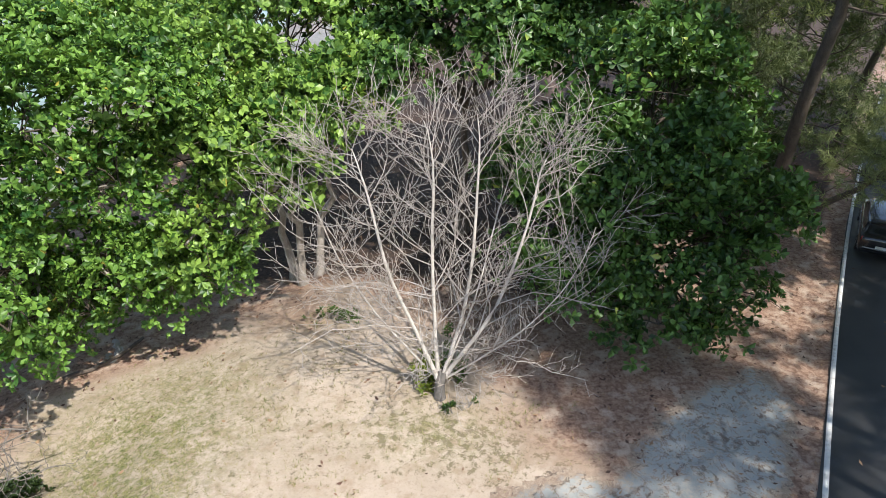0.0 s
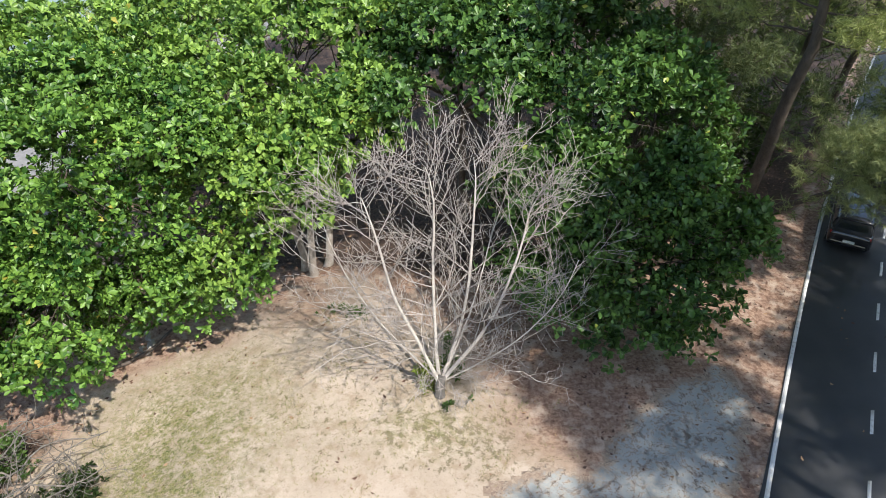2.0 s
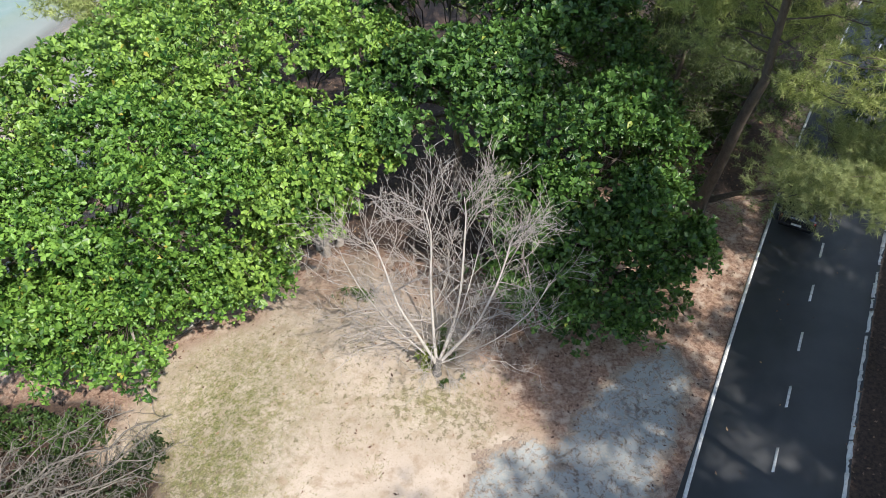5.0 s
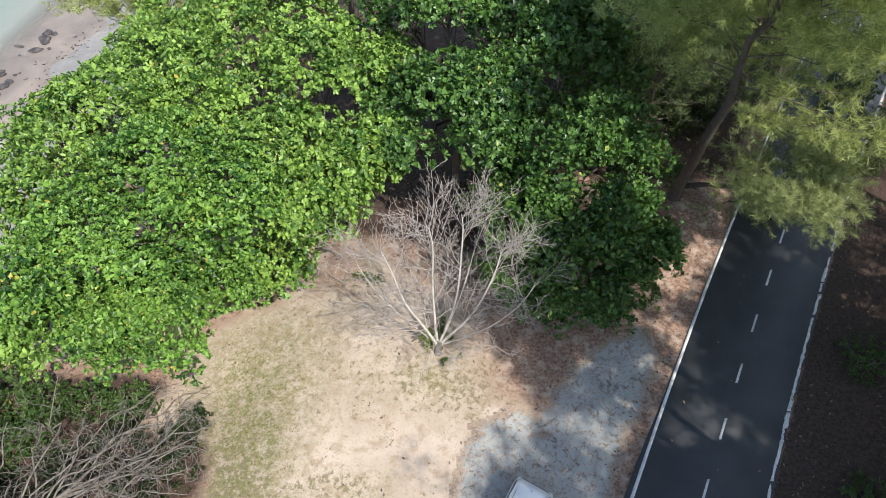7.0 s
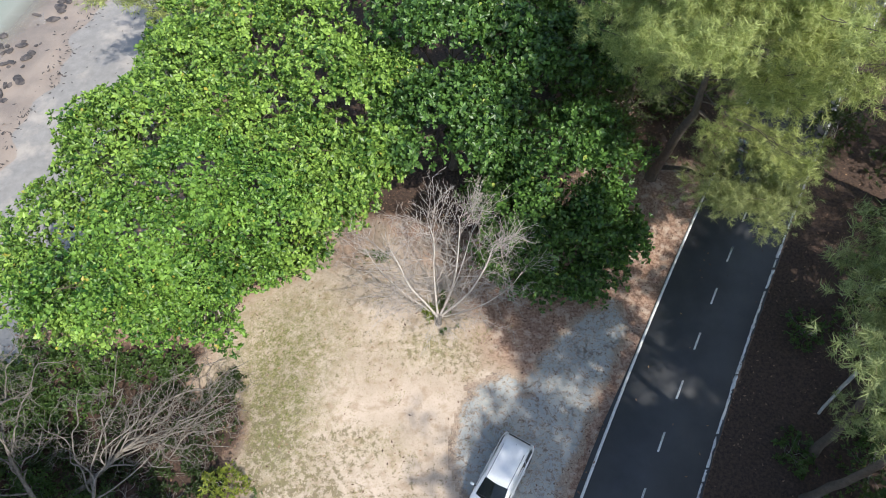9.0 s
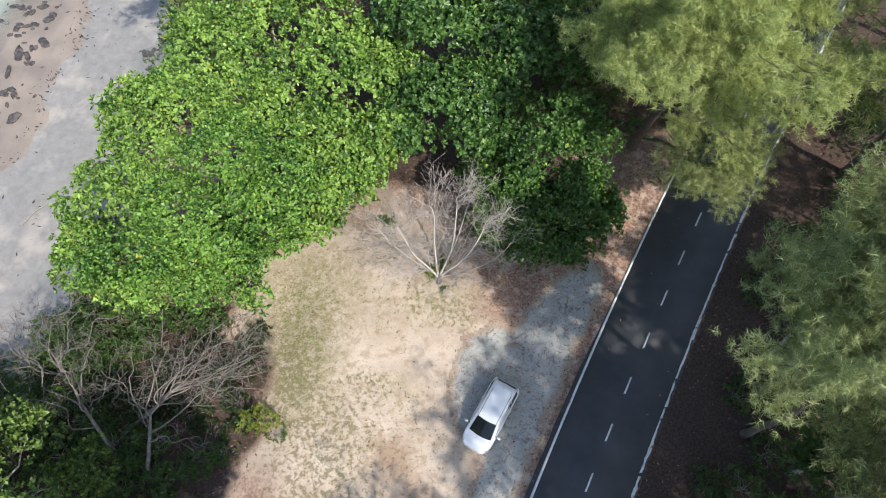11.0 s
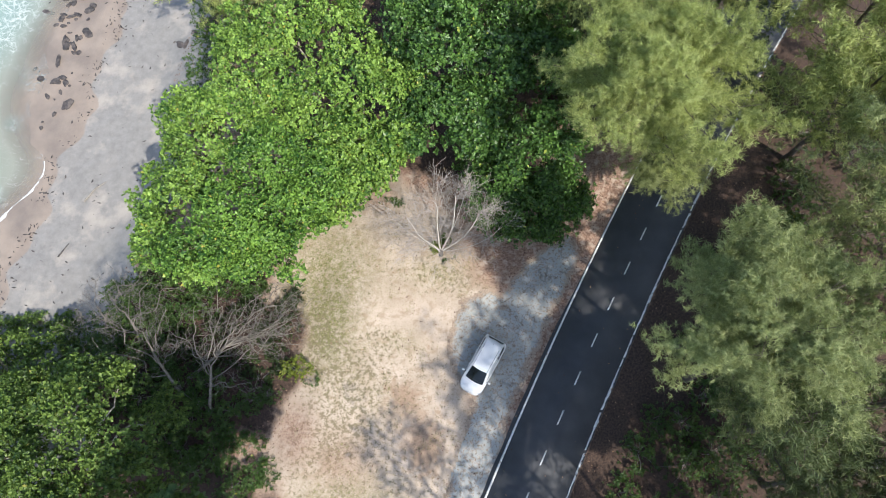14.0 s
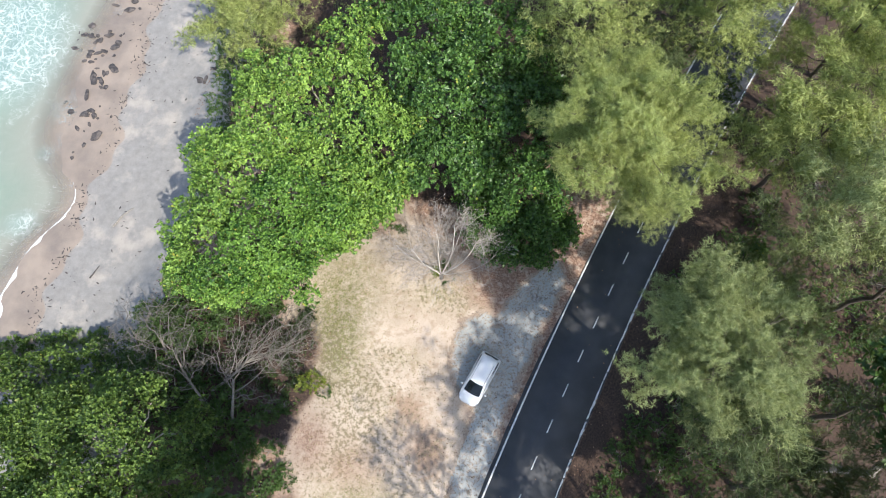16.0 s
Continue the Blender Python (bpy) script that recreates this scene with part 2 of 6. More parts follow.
def _paint(nt, bsdf, node):
    P = place(node)
    b, c = tex(node, 6, 6, 0.7, P), tex(node, 45, 4, 0.7, P)
    col = mixc(node, ramp(node, b, 0.5, 0.72, 0, 0.75), (0.74, 0.73, 0.70), (0.36, 0.31, 0.27))
    col = mixc(node, ramp(node, c, 0.6, 0.72, 0, 0.7), col, (0.12, 0.115, 0.11))
    nt.links.new(col, bsdf.inputs["Base Color"])
    bsdf.inputs["Roughness"].default_value = 0.7


M_PAINT = mat("road_paint", _paint)


def bark(name, c1, c2, c3, scale=6.0):
    def b(nt, bsdf, node):
        P = node("ShaderNodeTexCoord").outputs["Object"]
        m = node("ShaderNodeMapping", ins={"Vector": P, "Scale": (1, 1, 0.35)}).outputs[0]
        n1, n2 = tex(node, scale, 6, 0.7, m), tex(node, scale * 6, 5, 0.7, m)
        col = mixc(node, ramp(node, n1, 0.35, 0.65), c1, c2)
        col = mixc(node, ramp(node, n2, 0.52, 0.70, 0, 0.8), col, c3)
        nt.links.new(col, bsdf.inputs["Base Color"])
        bsdf.inputs["Roughness"].default_value = 0.9
        bump(node, bsdf, n2, 0.6, 0.02)
    return mat(name, b)


M_DEAD = bark("dead_bark", (0.52, 0.475, 0.425), (0.68, 0.63, 0.57), (0.27, 0.23, 0.195))
M_TWIG = bark("dead_twig", (0.38, 0.335, 0.30), (0.53, 0.47, 0.42), (0.22, 0.18, 0.155))
M_STUMP = bark("stump_bark", (0.10, 0.09, 0.08), (0.22, 0.20, 0.18), (0.05, 0.045, 0.04))
M_DARKTWIG = bark("dark_twig", (0.07, 0.055, 0.04), (0.13, 0.105, 0.08), (0.04, 0.03, 0.025))
M_PALEWOOD = bark("pale_wood", (0.12, 0.107, 0.09), (0.28, 0.25, 0.215), (0.055, 0.048, 0.042))
M_GREYWOOD = bark("grey_wood", (0.22, 0.20, 0.17), (0.37, 0.34, 0.30), (0.12, 0.10, 0.085))
M_ALMOND_BARK = bark("almond_bark", (0.30, 0.26, 0.22), (0.47, 0.43, 0.38), (0.15, 0.12, 0.10))
M_CAS_BARK = bark("casuarina_bark", (0.085, 0.068, 0.054), (0.15, 0.12, 0.098), (0.045, 0.035, 0.028))


def leafy(name, dark, light, old, gloss=0.45, glow=0.3, scale=0.5):
    """Leaves: hue by leaf and by stretch of crown, with light shining through."""
    def b(nt, bsdf, node):
        P = place(node)
        isl = node("ShaderNodeNewGeometry").outputs["Random Per Island"]
        big = tex(node, scale, 4, 0.6, P)
        k = math2(node, "ADD", math2(node, "MULTIPLY", isl, 0.85), math2(node, "MULTIPLY", math2(node, "SUBTRACT", big, 0.5), 1.2))
        col = mixc(node, ramp(node, k, 0.02, 0.92), dark, light)
        col = mixc(node, ramp(node, isl, 0.990, 0.994), col, old)
        nt.links.new(col, bsdf.inputs["Base Color"])
        bsdf.inputs["Roughness"].default_value = gloss
        bsdf.inputs["Specular IOR Level"].default_value = 0.4
        tr = node("ShaderNodeBsdfTranslucent")
        nt.links.new(mixc(node, 0.35, col, (0.32, 0.44, 0.05), "MIX"), tr.inputs[0])
        mx = node("ShaderNodeMixShader", ins={0: glow})
        nt.links.new(bsdf.outputs[0], mx.inputs[1])
        nt.links.new(tr.outputs[0], mx.inputs[2])
        nt.links.new(mx.outputs[0], nt.nodes["Material Output"].inputs[0])
    return mat(name, b)


M_ALMOND = leafy("almond_leaf", (0.03, 0.095, 0.017), (0.35, 0.535, 0.105), (0.42, 0.38, 0.07), 0.38, 0.22)
# Shaded copy of the almond leaf: shade of the right-hand trees put into colour.
M_ALMOND_SHADE = leafy("almond_leaf_shade", (0.016, 0.05, 0.014), (0.145, 0.28, 0.06), (0.32, 0.38, 0.07), 0.36, 0.2)
M_NEEDLE = leafy("casuarina_needle", (0.16, 0.195, 0.06), (0.64, 0.70, 0.26), (0.42, 0.37, 0.17), 0.6, 0.42, 0.7)
M_NEEDLE2 = leafy("casuarina_needle_green", (0.13, 0.155, 0.065), (0.50, 0.55, 0.24), (0.40, 0.36, 0.17), 0.6, 0.38, 0.7)
# Dark needle copy; on low trees it puts shade into the colour.
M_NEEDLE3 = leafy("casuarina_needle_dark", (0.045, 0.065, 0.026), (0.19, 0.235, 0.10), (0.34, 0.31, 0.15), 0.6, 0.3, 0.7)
M_ALMOND3 = leafy("almond_leaf_mid", (0.020, 0.075, 0.013), (0.245, 0.43, 0.075), (0.42, 0.38, 0.07), 0.4, 0.2)
# Shrub leaf darkened: deep shade beneath branches put into its colour.
M_SCRUB_SHADE = leafy("scrub_leaf_shade", (0.014, 0.028, 0.009), (0.05, 0.085, 0.022), (0.16, 0.14, 0.05))
M_SHRUB = leafy("shrub_leaf", (0.035, 0.08, 0.02), (0.10, 0.17, 0.04), (0.33, 0.31, 0.06))
M_SHORE = leafy("shore_leaf", (0.018, 0.05, 0.012), (0.22, 0.33, 0.07), (0.30, 0.30, 0.07), 0.5)
M_YELLOW = leafy("yellow_leaf", (0.09, 0.14, 0.02), (0.29, 0.33, 0.045), (0.42, 0.35, 0.06))


def _litter(nt, bsdf, node):
    isl = node("ShaderNodeNewGeometry").outputs["Random Per Island"]
    cr = node("ShaderNodeValToRGB", ins={0: isl})
    e = cr.color_ramp.elements
    e[0].color, e[1].color = (0.07, 0.04, 0.03, 1), (0.36, 0.23, 0.13, 1)
    for p, c in ((0.35, (0.14, 0.075, 0.05, 1)), (0.7, (0.25, 0.155, 0.105, 1))):
        e.new(p).color = c
    nt.links.new(cr.outputs[0], bsdf.inputs["Base Color"])
    bsdf.inputs["Roughness"].default_value = 0.85


M_LITTER = mat("dry_leaf", _litter)


def _grassm(nt, bsdf, node):
    isl = node("ShaderNodeNewGeometry").outputs["Random Per Island"]
    nt.links.new(mixc(node, isl, (0.15, 0.17, 0.05), (0.38, 0.32, 0.15)), bsdf.inputs["Base Color"])
    bsdf.inputs["Roughness"].default_value = 0.8


M_GRASS = mat("dry_grass", _grassm)


def _rock(nt, bsdf, node):
    P = place(node)
    a, b = tex(node, 2.5, 6, 0.65, P), tex(node, 18, 5, 0.7, P)
    col = mixc(node, ramp(node, a, 0.4, 0.65), (0.04, 0.036, 0.036), (0.13, 0.11, 0.10))
    col = mixc(node, ramp(node, b, 0.6, 0.75, 0, 0.6), col, (0.27, 0.23, 0.19))
    nt.links.new(col, bsdf.inputs["Base Color"])
    bsdf.inputs["Roughness"].default_value = 0.6
    bump(node, bsdf, b, 0.6, 0.04)


M_ROCK = mat("shore_rock", _rock)


def _sea(nt, bsdf, node):
    P = place(node)
    sp = node("ShaderNodeSeparateColor", ins={0: node("ShaderNodeVertexColor", layer_name="reach").outputs[0]})
    s, churn, lip = sp.outputs[0], sp.outputs[1], sp.outputs[2]            # 0 at the edge and 1 far out; broken water; foamy edge
    a, b = tex(node, 0.45, 6, 0.7, P, 1.2), tex(node, 1.5, 7, 0.75, P, 1.5)
    col = mixc(node, ramp(node, s, 0.0, 0.40), (0.33, 0.295, 0.25), (0.215, 0.285, 0.225))
    col = mixc(node, ramp(node, a, 0.4, 0.7, 0, 0.5), col, (0.29, 0.32, 0.265))
    col = mixc(node, ramp(node, churn, 0.15, 0.7, 0, 0.8), col, (0.26, 0.36, 0.325))
    warp = node("ShaderNodeTexNoise", ins={"Vector": P, "Scale": 0.9, "Detail": 5})
    bent_at = node("ShaderNodeVectorMath", operation="MULTIPLY_ADD", ins={0: warp.outputs["Color"], 1: (1.6, 1.6, 0.0), 2: P}).outputs[0]
    webs = [node("ShaderNodeTexVoronoi", feature="DISTANCE_TO_EDGE", ins={"Vector": bent_at, "Scale": f}).outputs[0] for f in (1.1, 2.3)]
    lace = math2(node, "MAXIMUM", ramp(node, webs[0], 0.0, 0.13, 1, 0), ramp(node, webs[1], 0.0, 0.10, 0.8, 0))
    lace = math2(node, "MULTIPLY", lace, ramp(node, b, 0.36, 0.56))
    lace = math2(node, "MULTIPLY", lace, ramp(node, math2(node, "ADD", churn, math2(node, "MULTIPLY", math2(node, "SUBTRACT", a, 0.5), 1.4)), 0.22, 0.62))
    wob = math2(node, "ADD", s, math2(node, "MULTIPLY", math2(node, "SUBTRACT", b, 0.5), 0.014))
    edge = math2(node, "MULTIPLY", ramp(node, wob, 0.030, 0.036, 1, 0), lip)
    streak = node("ShaderNodeMapping", ins={"Vector": bent_at, "Rotation": (0, 0, 0.9), "Scale": (0.5, 3.5, 1)}).outputs[0]
    film = math2(node, "MULTIPLY", ramp(node, tex(node, 1.6, 6, 0.7, streak, 0.4), 0.54, 0.66), math2(node, "MULTIPLY", ramp(node, s, 0.02, 0.22, 0.55, 0), lip))
    foam = math2(node, "MAXIMUM", math2(node, "MAXIMUM", math2(node, "MULTIPLY", lace, 0.55), film), math2(node, "MULTIPLY", edge, 0.9))
    col = mixc(node, foam, col, (0.82, 0.84, 0.82))
    nt.links.new(col, bsdf.inputs["Base Color"])
    nt.links.new(ramp(node, foam, 0, 1, 0.14, 0.8), bsdf.inputs["Roughness"])
    bump(node, bsdf, math2(node, "ADD", a, math2(node, "MULTIPLY", b, 0.4)), 0.3, 0.12)
    nt.links.new(math2(node, "MAXIMUM", foam, ramp(node, wob, 0.015, 0.16, 0.0, 1)), bsdf.inputs["Alpha"])


M_SEA = mat("sea_water", _sea)


def plain(name, c, rough, metal=0.0, coat=0.0):
    def b(nt, bsdf, node):
        P = node("ShaderNodeTexCoord").outputs["Object"]
        n = tex(node, 9, 5, 0.7, P)
        nt.links.new(mixc(node, ramp(node, n, 0.45, 0.8, 0, 0.25), c, tuple(0.55 * v + 0.03 for v in c)), bsdf.inputs["Base Color"])
        bsdf.inputs["Roughness"].default_value, bsdf.inputs["Metallic"].default_value = rough, metal
        bsdf.inputs["Coat Weight"].default_value = coat
    return mat(name, b)


M_WHITE = plain("white_paint", (0.86, 0.86, 0.85), 0.3, 0, 0.6)
M_BLACKPAINT = plain("black_paint", (0.012, 0.012, 0.015), 0.25, 0, 0.8)
M_TYRE = plain("tyre", (0.02, 0.02, 0.02), 0.85)
M_RIM = plain("rim", (0.45, 0.45, 0.46), 0.35, 0.9)
M_TRIM = plain("black_plastic", (0.02, 0.02, 0.021), 0.6)
M_RED = plain("red_lens", (0.35, 0.01, 0.01), 0.2, 0, 0.5)
M_LENS = plain("clear_lens", (0.65, 0.66, 0.68), 0.1, 0.3, 0.5)
M_PLATE = plain("plate_bar", (0.75, 0.75, 0.72), 0.5)
M_STONE = plain("pale_stone", (0.42, 0.39, 0.35), 0.85)
M_CABIN = plain("cabin_cloth", (0.035, 0.035, 0.038), 0.9)


def _glass(nt, bsdf, node):
    bsdf.inputs["Base Color"].default_value = (0.02, 0.026, 0.028, 1)
    bsdf.inputs["Roughness"].default_value = 0.05
    bsdf.inputs["Transmission Weight"].default_value = 0.35
    bsdf.inputs["IOR"].default_value = 1.45


M_GLASS = mat("tinted_glass", _glass)

# ---- ground, sea, road ----
CLEARING = np.array([(-3.4, 22.0), (-7.2, 20.2), (-10.6, 18.0), (-12.6, 14.6), (-12.4, 11.6), (-10.4, 9.4), (-9.6, 7.2), (-10.8, 5.0), (-11.8, 2.0), (-11.0, -2.0), (-8.0, -9.0),
                     (0.0, -9.0), (1.2, -2.0), (2.2, 4.0), (2.9, 8.0), (4.4, 12.6), (3.0, 14.6), (1.6, 16.8), (0.2, 18.8), (-1.4, 20.2)])


def inside(P, x, y):
    """Distance to the rim of the polygon P, positive within."""
    best, wind = np.full(np.shape(x), 1e9), np.zeros(np.shape(x), bool)
    for (ax, ay), (bx, by) in zip(P, np.roll(P, -1, axis=0)):
        ex, ey = bx - ax, by - ay
        t = np.clip(((x - ax) * ex + (y - ay) * ey) / (ex * ex + ey * ey), 0, 1)
        best = np.minimum(best, np.hypot(x - ax - t * ex, y - ay - t * ey))
        cross = ((ay > y) != (by > y)) & (x < ex * (y - ay) / (ey if ey else 1e-9) + ax)
        wind ^= cross
    return np.where(wind, best, -best)


def axis(lo, hi, step, far):
    mid = np.arange(lo, hi + step / 2, step)
    grow = np.cumsum(step * 1.35 ** np.arange(1, 40))
    grow = grow[grow < far]
    return np.concatenate([lo - grow[::-1], mid, hi + grow])


def blob(x, y, cx, cy, rx, ry):
    return np.exp(-(((x - cx) / rx) ** 2 + ((y - cy) / ry) ** 2))


def grid_mesh(name, xs, ys, height):
    X, Y = np.meshgrid(xs, ys, indexing="ij")
    Z = height(X, Y)
    n, m = len(xs), len(ys)
    i, j = np.meshgrid(np.arange(n - 1), np.arange(m - 1), indexing="ij")
    Q = np.stack([i * m + j, (i + 1) * m + j, (i + 1) * m + j + 1, i * m + j + 1], -1).reshape(-1, 4)
    return soup(name, np.stack([X, Y, Z], -1).reshape(-1, 3), Q, smooth=True), X.ravel(), Y.ravel()


def ground_height(x, y):
    """The land, with small unevenness away from the paved parts."""
    z = land(x, y)
    road = smoothstep(0.3, 2.0, np.maximum(left_line(y) - x, x - right_line(y)))
    lay = smoothstep(0.1, 1.2, -inside(LAYBY, x, y))
    far = smoothstep(200, 60, np.hypot(x, y))
    n = 0.03 * lattice(x * 2.2, y * 2.2, 3) + 0.05 * lattice(x * 0.6, y * 0.6, 4)
    dip = -0.09 * np.exp(-((x - left_line(y) + 0.58) / 0.16) ** 2) - 0.05 * np.exp(-((x - left_line(y) + 1.35) / 0.12) ** 2)      # washed-out rill beside the asphalt
    return z + n * road * lay * far + dip - 0.012 * (1 - road)


LAYBY = np.array([(6.3, 14.6), (5.72, 13.85), (4.8, 12.5), (4.06, 11.6), (3.28, 12.37), (1.65, 11.76), (0.74, 10.83), (0.35, 9.53), (0.27, 8.15), (0.60, 6.97), (1.33, 5.91), (1.84, 5.13), (1.47, 3.95), (1.29, 2.8), (0.6, 0.3), (-0.2, -3.0), (-1.6, -9.0), (-0.8, -14.0),
                  (0.4, -8.0), (2.1, -2.0), (3.35, 0.9), (4.45, 5.0), (5.5, 7.0), (6.5, 9.0), (7.5, 11.1), (9.6, 15.2), (9.0, 16.2), (7.6, 15.6)])

xs, ys = axis(-46, 32, 0.33, 3000), axis(-6, 48, 0.33, 3000)
me, GX, GY = grid_mesh("ground", xs, ys, ground_height)
clear = inside(CLEARING, GX, GY) + 0.7 * lattice(GX * 1.1, GY * 1.1, 5)
litter = 1 - smoothstep(-1.6, 1.8, clear)
litter = np.maximum(litter, 0.62 * blob(GX, GY, 3.6, 14.6, 2.6, 1.8))
litter = np.maximum(litter, 0.55 * blob(GX, GY, -5.5, 21, 2.5, 2.5))
litter = np.maximum(litter, 0.30 * blob(GX, GY, -2.2, 2.8, 2.4, 2.6))
litter = np.maximum(litter, 0.42 * blob(GX, GY, -6.5, 1.0, 3.0, 2.4))
litter = np.maximum(litter, 1.0 * np.exp(-((GX - left_line(GY) + 0.72) / 0.42) ** 4))
litter = litter * (1 - 0.35 * blob(GX, GY, -12, 3.5, 4, 3.0))
litter = np.maximum(litter, 0.62 * blob(GX, GY, -10.0, 3.0, 1.9, 2.6))
verge = smoothstep(0.9, 1.3, left_line(GY) - GX) * smoothstep(3.4, 2.2, left_line(GY) - GX)
litter = litter * (1 - 0.55 * verge * smoothstep(18, 13, GY))
# Tree shade painted on the ground: right of the road, thicket, under crowns.
tree_shade = smoothstep(-0.1, 0.4, GX - right_line(GY))
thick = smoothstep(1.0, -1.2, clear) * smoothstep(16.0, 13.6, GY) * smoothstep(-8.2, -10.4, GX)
tree_shade = np.maximum(tree_shade, thick * (1 - 0.75 * blob(GX, GY, -13.5, 2.0, 2.2, 2.0)))
tree_shade = np.maximum(tree_shade, 0.8 * blob(GX, GY, -10.9, 10.4, 1.7, 3.0) + 0.55 * blob(GX, GY, -11.0, 6.4, 1.6, 1.6))
tree_shade = np.maximum(tree_shade, 0.9 * smoothstep(24.5, 27, GY) * smoothstep(0.5, 2.0, left_line(GY) - GX) * smoothstep(6.0, 9.0, GX))
tree_shade = np.maximum(tree_shade, 0.85 * smoothstep(20.0, 22.5, GY + 0.25 * GX) * smoothstep(-15, -12, GX) * smoothstep(8.5, 6.5, GX))
grass = 1.0 * blob(GX, GY, -8.2, 14.6, 3.2, 3.6) + 0.9 * blob(GX, GY, -8.2, 10.2, 1.9, 2.8) + 0.20 * blob(GX, GY, -6.0, 6.0, 3.0, 3.0) + 0.55 * blob(GX, GY, -0.2, 14.0, 2.6, 1.3)
grass = grass + 0.8 * blob(GX, GY, -6.5, -1.5, 3.0, 2.0) + 0.35 * blob(GX, GY, -3.0, 9.0, 1.5, 1.0) + 0.7 * blob(GX, GY, 15.5, 28, 1.5, 4)
s = GX - shore(GY)
beach = 1 - smoothstep(10.2, 11.8, GX - dry(GY) + 0.5 * lattice(GX, GY, 9))
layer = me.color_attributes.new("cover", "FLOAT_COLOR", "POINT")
layer.data.foreach_set("color", np.stack([litter, np.clip(grass, 0, 1), beach, tree_shade], -1).astype(np.float32).ravel())
clump = 0.30 + 0.26 * blob(GX, GY, -6.2, 6.6, 3.2, 2.8) + 0.3 * blob(GX, GY, -7.4, 2.0, 3.5, 2.6) + 0.35 * blob(GX, GY, -3.6, 9.3, 1.4, 0.8) + 0.3 * blob(GX, GY, 0.2, 13.6, 3.0, 1.3) + 0.35 * blob(GX, GY, -8.6, 9.8, 1.6, 2.4) - 0.3 * blob(GX, GY, -2.0, 10.8, 2.4, 2.2)
rust = 0.95 * blob(GX, GY, -2.7, 5.4, 1.3, 1.2) + 0.95 * blob(GX, GY, -1.2, 2.0, 1.5, 2.2) + 0.75 * blob(GX, GY, 3.4, 13.4, 1.8, 1.4) + 0.6 * blob(GX, GY, -7.5, 1.0, 2.0, 1.5) + 0.7 * blob(GX, GY, -4.8, 19.6, 1.8, 1.3)
layer = me.color_attributes.new("wear", "FLOAT_COLOR", "POINT")
layer.data.foreach_set("color", np.stack([np.clip(clump, 0, 1), np.clip(rust, 0, 1), smoothstep(0.8, -0.8, GX - dry(GY)), clump * 0 + 1], -1).astype(np.float32).ravel())
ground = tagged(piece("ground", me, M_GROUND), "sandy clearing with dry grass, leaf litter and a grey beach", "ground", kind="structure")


def sea_height(x, y):
    s = shore(y) - x
    roll = 0.16 * np.exp(-((s - 7.5 - 0.8 * np.sin(y * 0.3)) / 0.9) ** 2) * smoothstep(60, 20, np.hypot(x + 35, y - 25))
    return WATER + 0.02 * lattice(x * 1.4, y * 1.4, 12) * smoothstep(300, 60, np.hypot(x, y)) * smoothstep(0, 5, s) + roll


sx, sy = axis(-56, -28, 0.4, 3000), axis(8, 52, 0.4, 3000)
sx = sx[sx < -20]
me, SX, SY = grid_mesh("water", sx, sy, sea_height)
reach = np.clip((shore(SY) - SX + 0.5) / 20, 0, 1)
churn = np.clip(0.95 * blob(SX, SY, -41.5, 41, 5.0, 7.0) + 0.5 * blob(SX, SY, -37.6, 22, 2.0, 1.6) + 0.75 * blob(SX, SY, -35.3, 33.2, 1.3, 1.5) + 0.6 * blob(SX, SY, -36.2, 29.0, 1.2, 0.9), 0, 1)
lip = np.maximum(smoothstep(28.2, 26.4, SY), 0.25 * smoothstep(0.2, 0.8, np.sin(SY * 1.3)))
layer = me.color_attributes.new("reach", "FLOAT_COLOR", "POINT")
layer.data.foreach_set("color", np.stack([reach, churn, lip, np.ones_like(reach)], -1).astype(np.float32).ravel())
tagged(piece("water", me, M_SEA), "shallow greenish sea with white foam along the beach", "water", kind="structure")


def strip(name, left, right, ys, z, material, thick=0.05, kind="structure", label="", category="", parent=None):
    """A slab that follows the road between two lines of x over y."""
    y = np.asarray(ys, float)
    n = len(y)
    l, r = left(y), right(y)
    top = np.stack([np.stack([l, y, np.full(n, z)], -1), np.stack([r, y, np.full(n, z)], -1)], 1)
    bot = top - np.array([0, 0, thick])
    V = np.concatenate([top, bot], 1).reshape(-1, 3)          # l, r, l-, r-
    i = np.arange(n - 1) * 4
    Q = [np.stack([i, i + 1, i + 5, i + 4], -1), np.stack([i + 2, i, i + 4, i + 6], -1), np.stack([i + 1, i + 3, i + 7, i + 5], -1)]
    ends = np.array([[0, 2, 3, 1], [4 * n - 4, 4 * n - 3, 4 * n - 1, 4 * n - 2]])
    ob = piece(name, soup(name, V, np.concatenate(Q + [ends])), material, parent)
    return tagged(ob, label, category, kind=kind)


ry = np.arange(-60, 140, 0.35)
ragged = lambda seed, amp: (lambda y: amp * lattice(y * 2.3, y * 0 + seed, seed))
rl, rr = ragged(21, 0.05), ragged(22, 0.07)
road = strip("road", lambda y: left_line(y) - 0.10 - 0.25 * smoothstep(15, 8, y) + rl(y) * 0.7, lambda y: right_line(y) + 0.13 + rr(y), ry, 0.03, M_ASPHALT, 0.12, label="narrow dark asphalt road with white markings", category="road")
left_mark = strip("edge_line", lambda y: left_line(y) - 0.075, lambda y: left_line(y) + 0.075, ry, 0.035, M_PAINT, 0.004, "structure", "worn solid white edge line on asphalt", "road marking")
